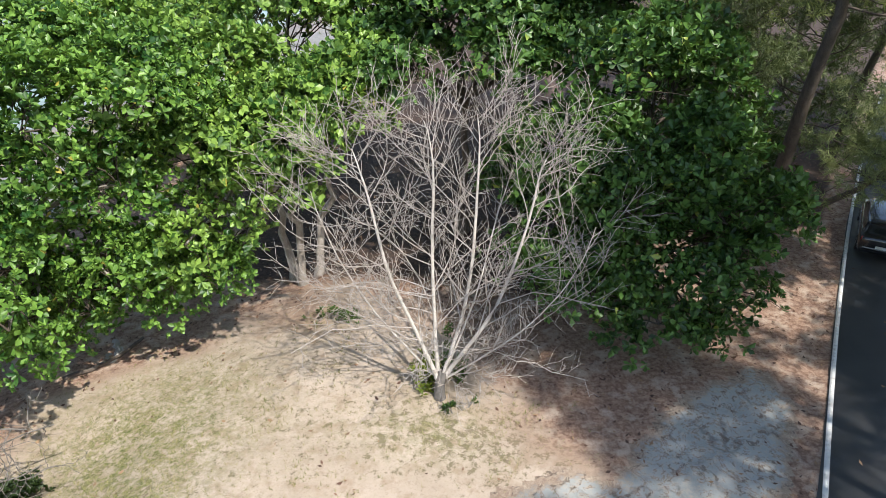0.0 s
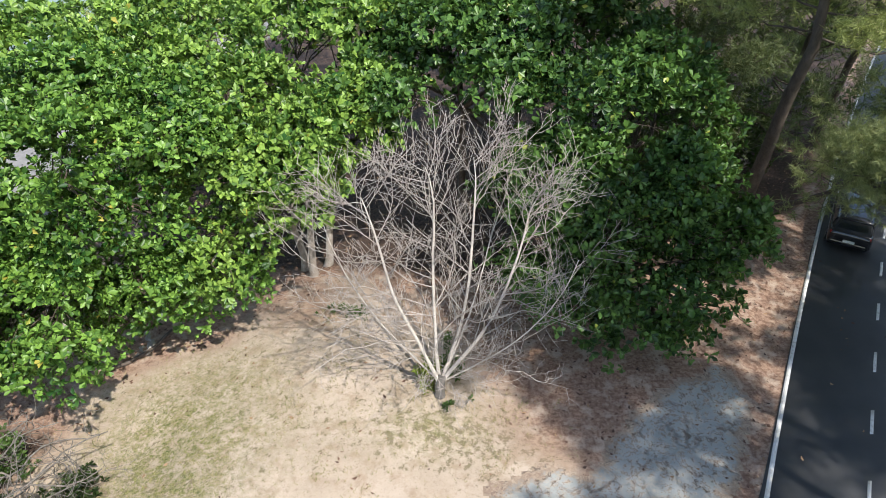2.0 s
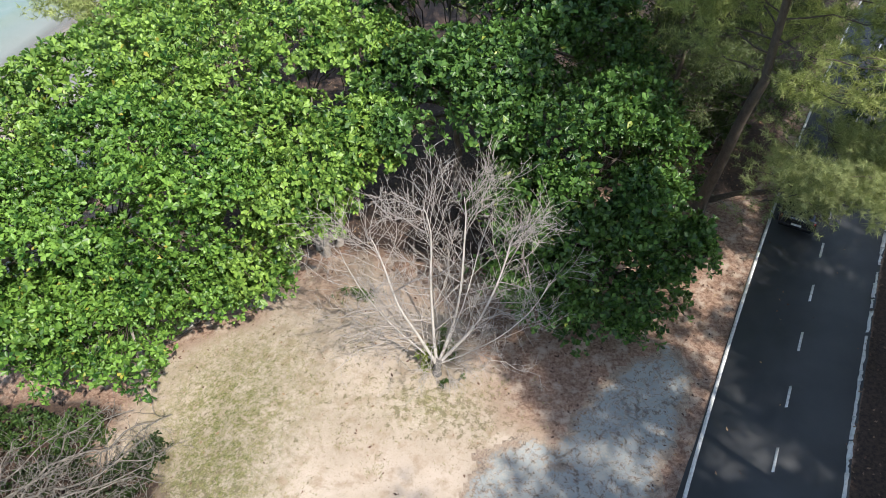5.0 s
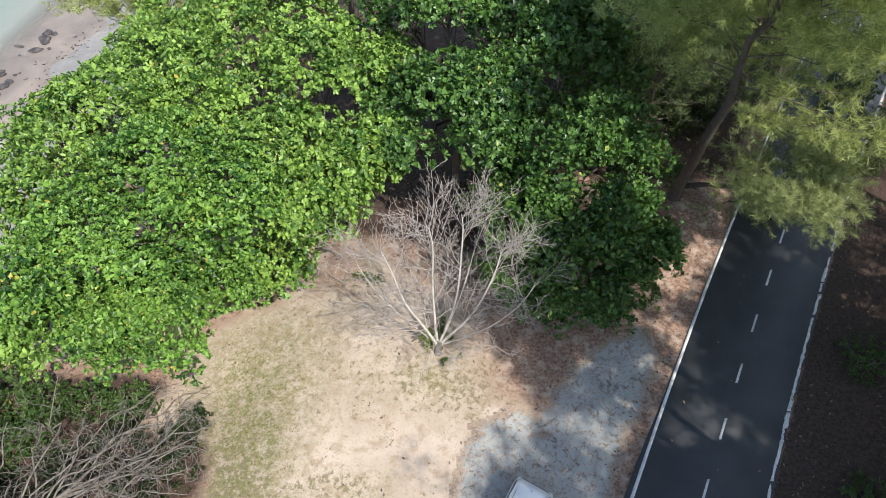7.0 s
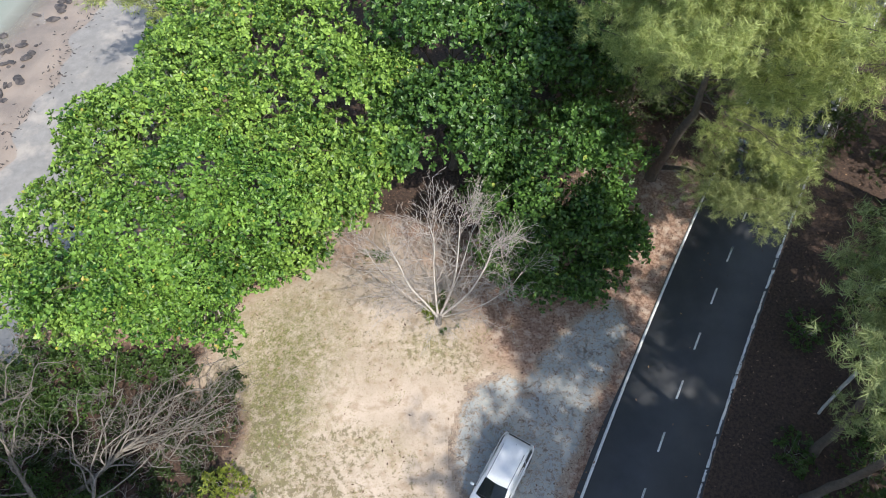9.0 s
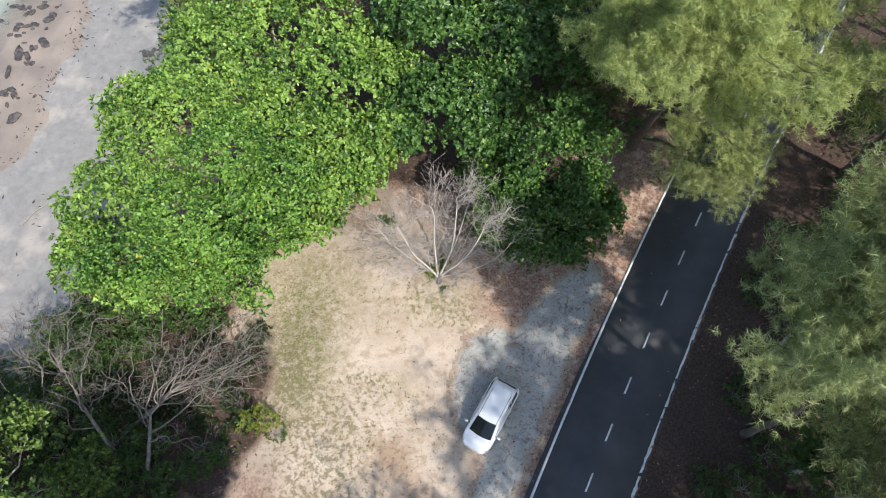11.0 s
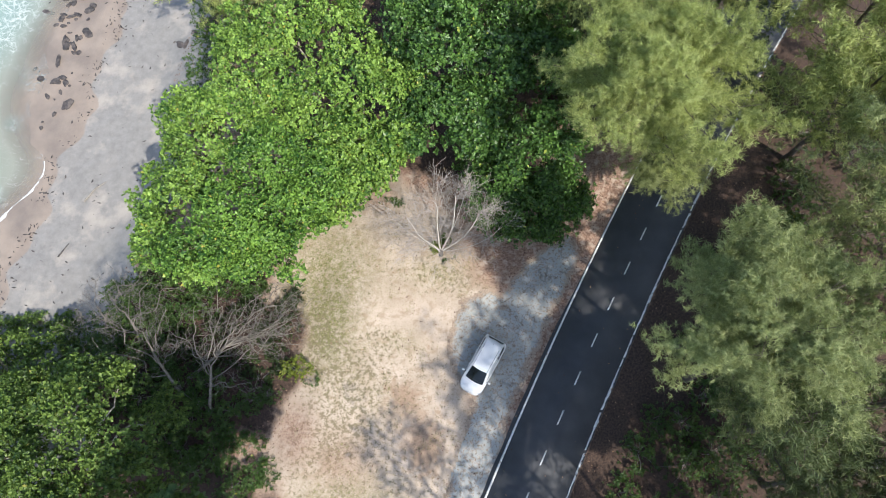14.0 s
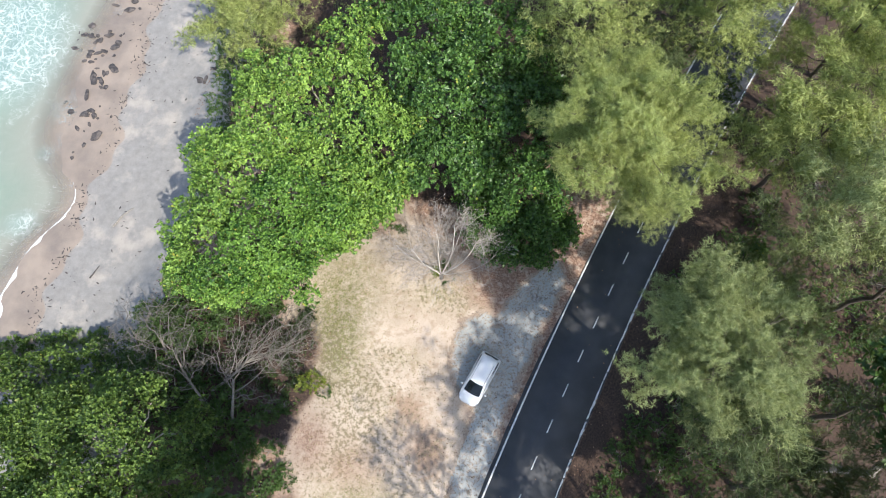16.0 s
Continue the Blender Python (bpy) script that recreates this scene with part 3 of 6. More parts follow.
# the other edge line lies broken under drifted soil
y0 = -30.0
while y0 < 90:
    ln = rng.uniform(0.35, 1.7)
    yy = np.linspace(y0, y0 + ln, 7)
    w = 0.085 * rng.uniform(0.8, 1.2)
    ja, jb = rng.normal(0, 0.014, 7), rng.normal(0, 0.03, 7)
    strip("edge_line", lambda y: right_line(y) - w + ja, lambda y: right_line(y) + w - 0.03 + jb, yy, 0.036, M_PAINT, 0.004, "structure", "patchy white edge line half covered by soil", "road marking")
    y0 += ln + max(0.0, rng.normal(0.06, 0.16))
# centre dashes
mid_line = lambda y: 5.91 + 0.487 * y + 0.00165 * y * y
for k in range(-12, 34):
    ya = 0.805 + k * 2.578
    yy = np.linspace(ya, ya + 0.93, 4)
    strip("centre_dash", lambda y: mid_line(y) - 0.055, lambda y: mid_line(y) + 0.055, yy, 0.0355, M_PAINT, 0.004, "structure", "short white centre dash on asphalt", "road marking")

# old lay-by asphalt: a thin worn crust on the soil, thickest in the middle
cs = 0.16
gx, gy = np.meshgrid(np.arange(-2.4, 10.6, cs), np.arange(-14, 17, cs), indexing="ij")
wob = 0.22 * lattice(gx * 1.5, gy * 1.5, 31) + 0.10 * lattice(gx * 5, gy * 5, 33)
rimd = inside(LAYBY, gx, gy) + wob * np.where((gy < 11.5) & (gx < left_line(gy) - 3.0), 0.35, 1.0) + np.where((gy < 11.5) & (gx < left_line(gy) - 3.0), 0.06, 0.45)
n0, m0 = gx.shape
ci, cj = np.meshgrid(np.arange(n0 - 1), np.arange(m0 - 1), indexing="ij")
quad = np.stack([ci * m0 + cj, (ci + 1) * m0 + cj, (ci + 1) * m0 + cj + 1, ci * m0 + cj + 1], -1).reshape(-1, 4)
flat = rimd.ravel()
quad = quad[(flat[quad] > 0).all(1)]
used = np.unique(quad)
lut = np.full(n0 * m0, -1)
lut[used] = np.arange(len(used))
px_, py_, pd_ = gx.ravel()[used], gy.ravel()[used], flat[used]
pz_ = ground_height(px_, py_) * 0 + 0.004 + 0.016 * smoothstep(0.0, 0.5, pd_) - 0.012
pz_ = np.maximum(pz_, ground_height(px_, py_) + 0.006)
me = soup("pavement", np.stack([px_, py_, pz_], -1), lut[quad], smooth=True)
layer = me.color_attributes.new("depth", "FLOAT_COLOR", "POINT")
dep = np.clip(pd_ / 1.0, 0, 1)
layer.data.foreach_set("color", np.stack([dep, dep, dep, np.ones_like(dep)], -1).astype(np.float32).ravel())
tagged(piece("pavement", me, M_OLD), "worn grey asphalt lay-by with cracks and soil", "pavement", kind="structure")


# ---- foliage builders ----
def leaf_card(length, width, fold, droop):
    """One leaf: two halves folded along the midrib."""
    return np.array([(0, 0, 0), (0.70 * length, -width / 2, fold), (length, 0, -droop), (0.70 * length, width / 2, fold)])


LEAF_T = np.array([(0, 1, 2), (0, 2, 3)])


def rosettes(r, kinds=7, leaves=(6, 10), length=0.24, width=0.12, lift=(0, 45)):
    out = []
    for _ in range(kinds):
        V, Q = [], []
        n = r.integers(*leaves)
        for i in range(n):
            L = length * r.uniform(0.65, 1.15)
            c = leaf_card(L, width * L / length * r.uniform(0.85, 1.15), 0.035 * r.uniform(0.2, 1.3), L * r.uniform(-0.05, 0.25))
            up = radians(r.uniform(*lift))
            c = np.stack([c[:, 0] * np.cos(up) - c[:, 2] * np.sin(up), c[:, 1], c[:, 0] * np.sin(up) + c[:, 2] * np.cos(up)], -1)
            a = 2 * np.pi * (i + r.uniform(-0.3, 0.3)) / n
            c = np.stack([c[:, 0] * np.cos(a) - c[:, 1] * np.sin(a), c[:, 0] * np.sin(a) + c[:, 1] * np.cos(a), c[:, 2] + 0.02 * r.normal()], -1)
            Q.append(LEAF_T + 4 * i)
            V.append(c)
        out.append((np.concatenate(V), np.concatenate(Q)))
    return out


def scatter(templates, pos, ax, r, size=(0.8, 1.2)):
    """Copies of the templates at pos, with their z along ax, turned at random, in one pair of arrays."""
    Vs, Qs, base = [], [], 0
    ax = unit(ax)
    pick = r.integers(0, len(templates), len(pos))
    for k, (TV, TQ) in enumerate(templates):
        idx = np.nonzero(pick == k)[0]
        if not len(idx):
            continue
        z = ax[idx]
        ref = unit(r.normal(size=(len(idx), 3)))
        x = unit(np.cross(ref, z))
        y = np.cross(z, x)
        sc = r.uniform(*size, (len(idx), 1, 1))
        V = pos[idx][:, None] + sc * (TV[None, :, 0:1] * x[:, None] + TV[None, :, 1:2] * y[:, None] + TV[None, :, 2:3] * z[:, None])
        Vs.append(V.reshape(-1, 3))
        Qs.append((TQ[None] + (base + np.arange(len(idx)) * len(TV))[:, None, None]).reshape(-1, TQ.shape[1]))
        base += len(idx) * len(TV)
    return np.concatenate(Vs), np.concatenate(Qs)


def lumps(p, seed, f=0.9):
    """Smooth noise in space, to tear gaps into crowns."""
    g = np.random.default_rng(seed)
    out = np.zeros(len(p))
    for _ in range(9):
        d = unit(g.normal(size=3)) * f * g.uniform(0.7, 2.2)
        out += np.sin(p @ d + g.uniform(0, 6.28))
    return out / 3.2


def lobes_to_points(lobes, density, r, seed, gap=-0.55, inner=0.22, floor=None):
    """Places and directions of leaf clusters: small tilted tiers over a set of lobes, with some strays within."""
    P, N = [], []
    for cx, cy, cz, rx, ry, rz in lobes:
        area = 4 * np.pi * ((rx * ry) ** 1.6 / 3 + (rx * rz) ** 1.6 / 3 + (ry * rz) ** 1.6 / 3) ** (1 / 1.6)
        c, rr3 = np.array([cx, cy, cz]), np.array([rx, ry, rz])
        m = int(area / 1.0)
        d = unit(r.normal(size=(m, 3)))
        d[:, 2] = np.where((d[:, 2] < -0.1) & (r.random(m) < 0.7), -d[:, 2], d[:, 2])
        mid = c + d * rr3 * r.uniform(0.62, 1.04, (m, 1))
        ok = lumps(mid, seed, 1.3) > gap
        for q, dd in zip(mid[ok], d[ok]):
            rad = r.uniform(0.45, 0.95)
            up = unit(dd / rr3 * 0.9 * min(rx, ry, rz) + np.array([0, 0, 0.85]) + r.normal(0, 0.15, 3))
            a1 = unit(np.cross(up, r.normal(size=3)))
            a2 = np.cross(up, a1)
            n = max(3, int(np.pi * rad * rad * density))
            k = np.arange(n) + 0.5
            s, t = rad * np.sqrt(k / n), k * 2.399963 + r.uniform(0, 6.28)
            off = (s * np.cos(t))[:, None] * a1 + (s * np.sin(t))[:, None] * a2 * r.uniform(0.6, 1.0)
            off = off + r.normal(0, 0.09, (n, 3)) - up * (0.30 * (s / rad) ** 2 * rad)[:, None]
            P.append(q + off)
            N.append(up + off * 0.6 + r.normal(0, 0.52, (n, 3)))
        n = int(area * density * inner)
        d = unit(r.normal(size=(n, 3)))
        P.append(c + d * rr3 * r.uniform(0.3, 0.95, (n, 1)))
        N.append(d * 0.5 + np.array([0, 0, 0.7]) + r.normal(0, 0.3, (n, 3)))
    P, N = np.concatenate(P), np.concatenate(N)
    if floor is not None:
        keep = P[:, 2] > land(P[:, 0], P[:, 1]) + floor
        P, N = P[keep], N[keep]
    return P, N


def almond_tree(base, fork, lobes, seed, material=M_ALMOND, density=7.2, label="", radius=0.2, stems=1, leaf=0.255, gap=-0.6, wood=M_ALMOND_BARK):
    """Broad tiered tree with rosettes of large obovate leaves."""
    r = np.random.default_rng(seed)
    bz = float(land(base[0], base[1])) - 0.15
    tree = tagged(new("sea_almond_tree"), label, "tree", "broad-leaved trees round the clearing")
    foot, top = np.array([base[0], base[1], bz]), np.array(fork, float)
    for k in range(stems):
        off = np.array([0.45 * (k - (stems - 1) / 2), 0.3 * (-1) ** k, 0]) * (stems > 1)
        pts = bent(foot + off, top + off * 2.5, 9, 0.0, 0.02, r)
        rad = np.linspace(radius * 1.1, radius * 0.62, 9)
        rad[0] *= 1.45
        V, Q = tubes([(pts, rad)], 9)
        piece("trunk", soup("trunk", V, Q, smooth=True), wood, tree)
    P, N = lobes_to_points(lobes, density, r, seed * 3, gap, floor=0.25)
    twigs = []
    for lb in lobes:
        c = np.array(lb[:3])
        limb = bent(top, c - np.array([0, 0, lb[5] * 0.35]), 8, -0.05, 0.025, r)
        V, Q = tubes([(limb, np.linspace(radius * 0.5, 0.035, 8))], 6)
        piece("limb", soup("limb", V, Q, smooth=True), wood, tree)
        near = P[(np.abs((P - c) / np.array(lb[3:])) ** 2).sum(1) < 1.4]
        if len(near):
            for q in near[r.integers(0, len(near), 16)]:
                twigs.append((bent(limb[r.integers(4, 8)], q, 5, -0.06, 0.04, r), np.linspace(0.028, 0.008, 5)))
    V, Q = tubes(twigs, 4)
    tagged(piece("twigwork", soup("twigwork", V, Q), M_DARKTWIG, tree), kind="stuff")
    V, Q = scatter(rosettes(r, length=leaf, width=leaf * 0.54, lift=(-5, 68)), P, N, r, (0.7, 1.25))
    piece("crown", soup("crown", V, tris=Q), material, tree)
    return tree


def needle_sprays(r, kinds=6, strands=14, length=0.40, width=0.017):
    """Drooping bunches of thin needles."""
    out = []
    for _ in range(kinds):
        V, Q = [], []
        for i in range(strands):
            a, u = r.uniform(0, 2 * np.pi), (i + r.uniform(0, 1)) / strands
            d = unit(np.array([np.cos(a) * 0.85, np.sin(a) * 0.85, r.uniform(-0.1, 0.9)]))
            L = length * r.uniform(0.6, 1.2)
            w = width * r.uniform(0.7, 1.4)
            side = unit(unit(np.cross(d, (0, 0, 1.0))) + 0.7 * r.normal(size=3)) * w
            p0 = np.array([0, 0, (u - 0.4) * length * 1.2]) + r.normal(0, 0.02, 3)
            p2 = p0 + d * L
            V += [p0 - side, p0 + side, p2]
            Q.append((3 * i, 3 * i + 1, 3 * i + 2))
        out.append((np.array(V), np.array(Q)))
    return out


def casuarina(base, tip, spread, seed, material=M_NEEDLE, sprays=2600, low=0.3, label="", radius=0.22, lean=(0, 0), reach=(0, 0), nb=30, droop=0.0, needle=(12, 0.36, 0.02), bare=None):
    """Feathery tree: a dark trunk, rising branches and plumes of hanging needles."""
    r = np.random.default_rng(seed)
    foot = np.array([base[0], base[1], float(land(*base)) - 0.15])
    tip = np.array(tip, float)
    n = 14
    trunk = bent(foot, tip, n, 0.0, 0.006, r)
    trunk[:, :2] += np.array(lean) * np.sin(np.linspace(0, np.pi, n))[:, None]
    tree = tagged(new("casuarina_tree"), label, "tree", "feathery trees along the road")
    rad = np.linspace(radius, 0.03, n)
    rad[0] *= 1.3
    V, Q = tubes([(trunk, rad)], 8)
    piece("trunk", soup("trunk", V, Q, smooth=True), M_CAS_BARK, tree)
    H = tip[2] - foot[2]
    knots, branches, dirs = [], [], []
    golden = 2.399963
    for k in range(nb):
        f = low + (0.985 - low) * (k + r.uniform(0, 0.8)) / nb
        p = np.array([np.interp(f, np.linspace(0, 1, n), trunk[:, i]) for i in range(3)])
        shape = np.sin(np.pi * (0.22 + 0.75 * (f - low) / (1 - low))) ** 0.8
        L = spread * shape * r.uniform(0.6, 1.15) + 0.5
        a = k * golden + r.normal(0, 0.3)
        if bare is not None and f < bare[1] and math.cos(a - bare[0]) > 0.55:
            continue
        L *= max(0.35, 1 + np.cos(a) * reach[0] + np.sin(a) * reach[1])
        rise = 0.25 - droop * (1 - f) * r.uniform(0.2, 1.2) + 0.7 * f * r.uniform(0.4, 1.2) * (1 - 0.5 * droop)
        out = np.array([np.cos(a), np.sin(a), rise])
        end = p + out * L
        line = bent(p, end, 7, 0.05, 0.03, r)
        branches.append((line, np.linspace(0.07 * (1.15 - f), 0.014, 7)))
        for m in range(3 + int(L * 1.1)):
            t = r.uniform(0.3, 1.05)
            c = p + (end - p) * min(t, 1.0) + r.normal(0, 0.20 + 0.36 * t, 3) * np.array([1, 1, 0.5])
            knots.append((*c, r.uniform(0.28, 0.78)))
            dirs.append(out)
            branches.append((bent(p + (end - p) * t * 0.8, c, 4, 0.03, 0.05, r), np.linspace(0.016, 0.006, 4)))
    V, Q = tubes(branches, 3)
    tagged(piece("branchwork", soup("branchwork", V, Q), M_CAS_BARK, tree), kind="stuff")
    knots, dirs = np.array(knots), np.array(dirs)
    w = knots[:, 3] ** 2 * (0.30 + 0.95 * (knots[:, 2] - knots[:, 2].min()) / np.ptp(knots[:, 2]))
    i = r.choice(len(knots), sprays, p=w / w.sum())
    off = r.normal(size=(sprays, 3)) * knots[i, 3:4] * np.array([0.52, 0.52, 0.36])
    pos = knots[i, :3] + off
    ax = unit(off) * 0.55 + dirs[i] * 0.55 + np.array([0, 0, 0.05])
    V, T = scatter(needle_sprays(r, 6, *needle), pos, ax, r, (0.7, 1.25))
    piece("crown", soup("crown", V, tris=T), material, tree)
    return tree


def shrub(place_at, radii, seed, count, material=M_SHRUB, leaf=0.13, label="", name="shrub", tall=1.0):
    """Low bush: stems from the ground and leaf rosettes on a lumpy dome."""
    r = np.random.default_rng(seed)
    x, y = place_at
    z = float(land(x, y))
    ob = tagged(new(name), label, "shrub")
    d = unit(r.normal(size=(count, 3)))
    d[:, 2] = np.abs(d[:, 2])
    rad = r.uniform(0.35, 1.05, (count, 1)) ** 0.6
    P = np.array([x, y, z]) + d * np.array(radii) * rad * (1 + 0.25 * np.sin(d[:, 0:1] * 6 + seed) * np.cos(d[:, 1:2] * 5))
    P = P[lumps(P, seed, 3.0) > -0.6]
    stems = [(bent((x + r.normal(0, 0.12), y + r.normal(0, 0.12), z - 0.05), q, 5, -0.08, 0.05, r), np.linspace(0.02, 0.006, 5)) for q in P[r.integers(0, len(P), 14)]]
    V, Q = tubes(stems, 4)
    tagged(piece("stemwork", soup("stemwork", V, Q), M_GREYWOOD, ob), kind="stuff")
    N = d[: len(P)] * 0.4 + np.array([0, 0, 0.8]) + r.normal(0, 0.35, (len(P), 3))
    V, Q = scatter(rosettes(r, 5, (5, 8), leaf, leaf * 0.42, (5, 60)), P, N, r, (0.7, 1.3))
    piece("foliage", soup("foliage", V, tris=Q), material, ob)
    return ob

# ---- the bare tree in the clearing ----
def sprout(line, rad, r, level, out, lengths, counts, spread, up, axis_at=None, crook=0.13, least=(0.0055, 0.0055, 0.0055), bits=(7, 5, 4)):
    """Side branches along a line, down to twigs; fills out[level]."""
    n = counts[level]
    pts = np.asarray(line)
    t = np.linspace(0, 1, len(pts))
    start = 0.24 if level == 0 else 0.15
    for k in range(n):
        f = start + (1 - start) * (k + r.uniform(0, 0.9)) / n
        p = np.array([np.interp(f, t, pts[:, i]) for i in range(3)])
        q = np.array([np.interp(min(1, f + 0.08), t, pts[:, i]) for i in range(3)])
        tan = unit(q - p + 1e-6)
        side = unit(np.cross(tan, r.normal(size=3)))
        if axis_at is not None and level == 0:
            away = np.array([p[0] - axis_at[0], p[1] - axis_at[1], 0.0])
            side = unit(side + 0.55 * unit(away))
        d = unit(tan * (1 - spread) + side * (spread + 0.25) + np.array([0, 0, up * r.uniform(0.2, 1.2)]))
        L = lengths[level] * r.uniform(0.5, 1.15) * (1.25 - 0.6 * f if level == 0 else 1.15 - 0.5 * f)
        m = bits[level]
        path = [p]
        for s in range(m - 1):
            d = unit(d + r.normal(0, crook, 3) + np.array([0, 0, 0.16 * up]))
            path.append(path[-1] + d * L / (m - 1))
        path = np.array(path)
        r0 = max(least[level], np.interp(f, t, rad) * 0.42)
        rd = np.linspace(r0, max(least[level] * 0.7, r0 * 0.3), m)
        out[level].append((path, rd))
        if level + 1 < len(counts):
            sprout(path, rd, r, level + 1, out, lengths, counts, spread * 0.85, up, None, crook, least, bits)


def bare_tree():
    r = np.random.default_rng(11)
    tree = tagged(new("bare_tree"), "leafless tree with pale grey forked limbs in the clearing", "tree")
    foot = np.array([-0.10, 15.27, -0.1])
    stump = np.array([foot, (-0.10, 15.29, 0.12), (-0.09, 15.32, 0.4), (-0.05, 15.36, 0.7), (0.0, 15.4, 0.85)])
    V, Q = tubes([(stump, (0.24, 0.165, 0.145, 0.15, 0.11))], 12)
    piece("trunk", soup("trunk", V, Q, smooth=True), M_STUMP, tree, "dark grey weathered trunk")
    limbs = [
        [(-0.12, 15.34, 0.55), (-0.35, 15.35, 1.2), (-0.67, 15.3, 2.13), (-1.35, 15.15, 4.06), (-1.70, 15.1, 6.1), (-1.9, 15.2, 6.9), (-2.1, 15.3, 7.4)],
        [(-0.10, 15.38, 0.5), (-0.19, 15.6, 1.3), (-0.24, 15.8, 2.4), (-0.32, 16.0, 4.3), (-0.26, 16.2, 6.2), (-0.3, 16.3, 7.0), (-0.5, 16.3, 7.7)],
        [(-0.02, 15.4, 0.6), (0.22, 15.7, 1.3), (0.56, 15.95, 2.3), (0.82, 16.3, 4.2), (0.88, 16.7, 6.2), (0.95, 16.8, 7.0), (0.85, 16.8, 7.7)],
        [(0.02, 15.38, 0.65), (0.45, 15.42, 1.35), (1.29, 15.5, 2.6), (1.84, 15.6, 4.0), (2.20, 15.7, 5.75), (2.4, 15.8, 6.7), (2.7, 15.9, 7.3)],
        [(0.02, 15.36, 0.6), (0.7, 15.2, 1.2), (1.9, 15.1, 2.2), (2.9, 15.2, 3.3), (3.5, 15.3, 4.5), (3.7, 15.3, 5.4)],
        [(-0.12, 15.36, 0.6), (-0.9, 15.6, 1.4), (-1.9, 15.8, 2.6), (-2.8, 16.0, 4.0), (-3.2, 16.1, 5.2), (-3.4, 16.2, 5.9)],
        [(0.0, 15.42, 0.7), (0.5, 16.1, 1.5), (1.1, 17.0, 2.7), (1.5, 17.8, 4.2), (1.9, 18.3, 5.4), (2.2, 18.5, 6.2)],
    ]
    for k, pts in enumerate(limbs):
        pts = np.array(pts)
        t, u = np.linspace(0, 1, len(pts)), np.linspace(0, 1, 22)
        line = np.stack([np.interp(u, t, pts[:, i]) for i in range(3)], -1)
        for _ in range(2):
            line[1:-1] = (line[:-2] + 2 * line[1:-1] + line[2:]) / 4
        line[2:] += np.cumsum(r.normal(0, 0.008, (20, 3)), 0)
        rad = np.linspace(0.070 if k < 4 else 0.032, 0.010, 22)
        V, Q = tubes([(line, rad)], 9)
        limb = piece("limb", soup("limb", V, Q, smooth=True), M_DEAD, tree)
        out = [[], [], []]
        sprout(line, rad, r, 0, out, (3.1, 1.3, 0.55), (19, 9, 2) if k < 4 else (9, 7, 2), 0.62, 0.33, (0.2, 15.6), 0.15, (0.0115, 0.008, 0.0062))
        V, Q = tubes(out[0], 5)
        tagged(piece("branchwork", soup("branchwork", V, Q, smooth=True), M_TWIG, limb), kind="stuff")
        V, Q = tubes(out[1] + out[2], 3)
        tagged(piece("twigwork", soup("twigwork", V, Q), M_TWIG, limb), kind="stuff")
    # low spreading branches
    low = []
    for k in range(10):
        a = k * 2.4 + r.uniform(-0.3, 0.3)
        p = np.array([0.0, 15.5, 0]) + np.array([0.35 * np.cos(a), 0.25 * np.sin(a), r.uniform(1.4, 4.2)])
        e = p + np.array([3.7 * np.cos(a), 2.4 * np.sin(a), r.uniform(-0.2, 2.2)]) * r.uniform(0.75, 1.15)
        low.append((bent(p, e, 9, -0.03, 0.025, r), np.linspace(0.017, 0.008, 9)))
    for k in range(15):
        a = k * 2.4 + r.uniform(-0.3, 0.3)
        p = np.array([0.0, 15.45, 0]) + np.array([0.15 * np.cos(a), 0.12 * np.sin(a), r.uniform(0.6, 1.8)])
        e = p + np.array([2.3 * np.cos(a), 1.9 * np.sin(a), r.uniform(0.3, 1.6)]) * r.uniform(0.7, 1.15)
        low.append((bent(p, e, 8, -0.02, 0.04, r), np.linspace(0.012, 0.007, 8)))
    out = [[], []]
    for line, rad in low:
        sprout(line, rad, r, 0, out, (1.2, 0.55), (8, 4), 0.5, 0.25, None, 0.16, (0.008, 0.006))
    V, Q = tubes(low + out[0] + out[1], 4)
    tagged(piece("low_branchwork", soup("low_branchwork", V, Q), M_TWIG, tree), kind="stuff")
    return tree


bare_tree()
shrub((-0.55, 15.75), (0.45, 0.4, 1.2), 41, 90, M_YELLOW, 0.16, "light green climber round the foot of the bare tree")
shrub((0.35, 16.2), (0.45, 0.4, 1.9), 42, 90, M_SHRUB, 0.13, "dark green creeper among the bare limbs", "creeper")
shrub((0.56, 14.9), (0.35, 0.28, 0.22), 43, 34, M_SHRUB, 0.16, "small green weed on dry soil", "weed")
shrub((0.15, 14.75), (0.18, 0.16, 0.14), 44, 14, M_SHRUB, 0.14, "small green weed on dry soil", "weed")
shrub((-3.6, 19.3), (0.9, 0.45, 0.3), 45, 60, M_SHRUB, 0.15, "low green weeds at the edge of the leaf litter", "weed")

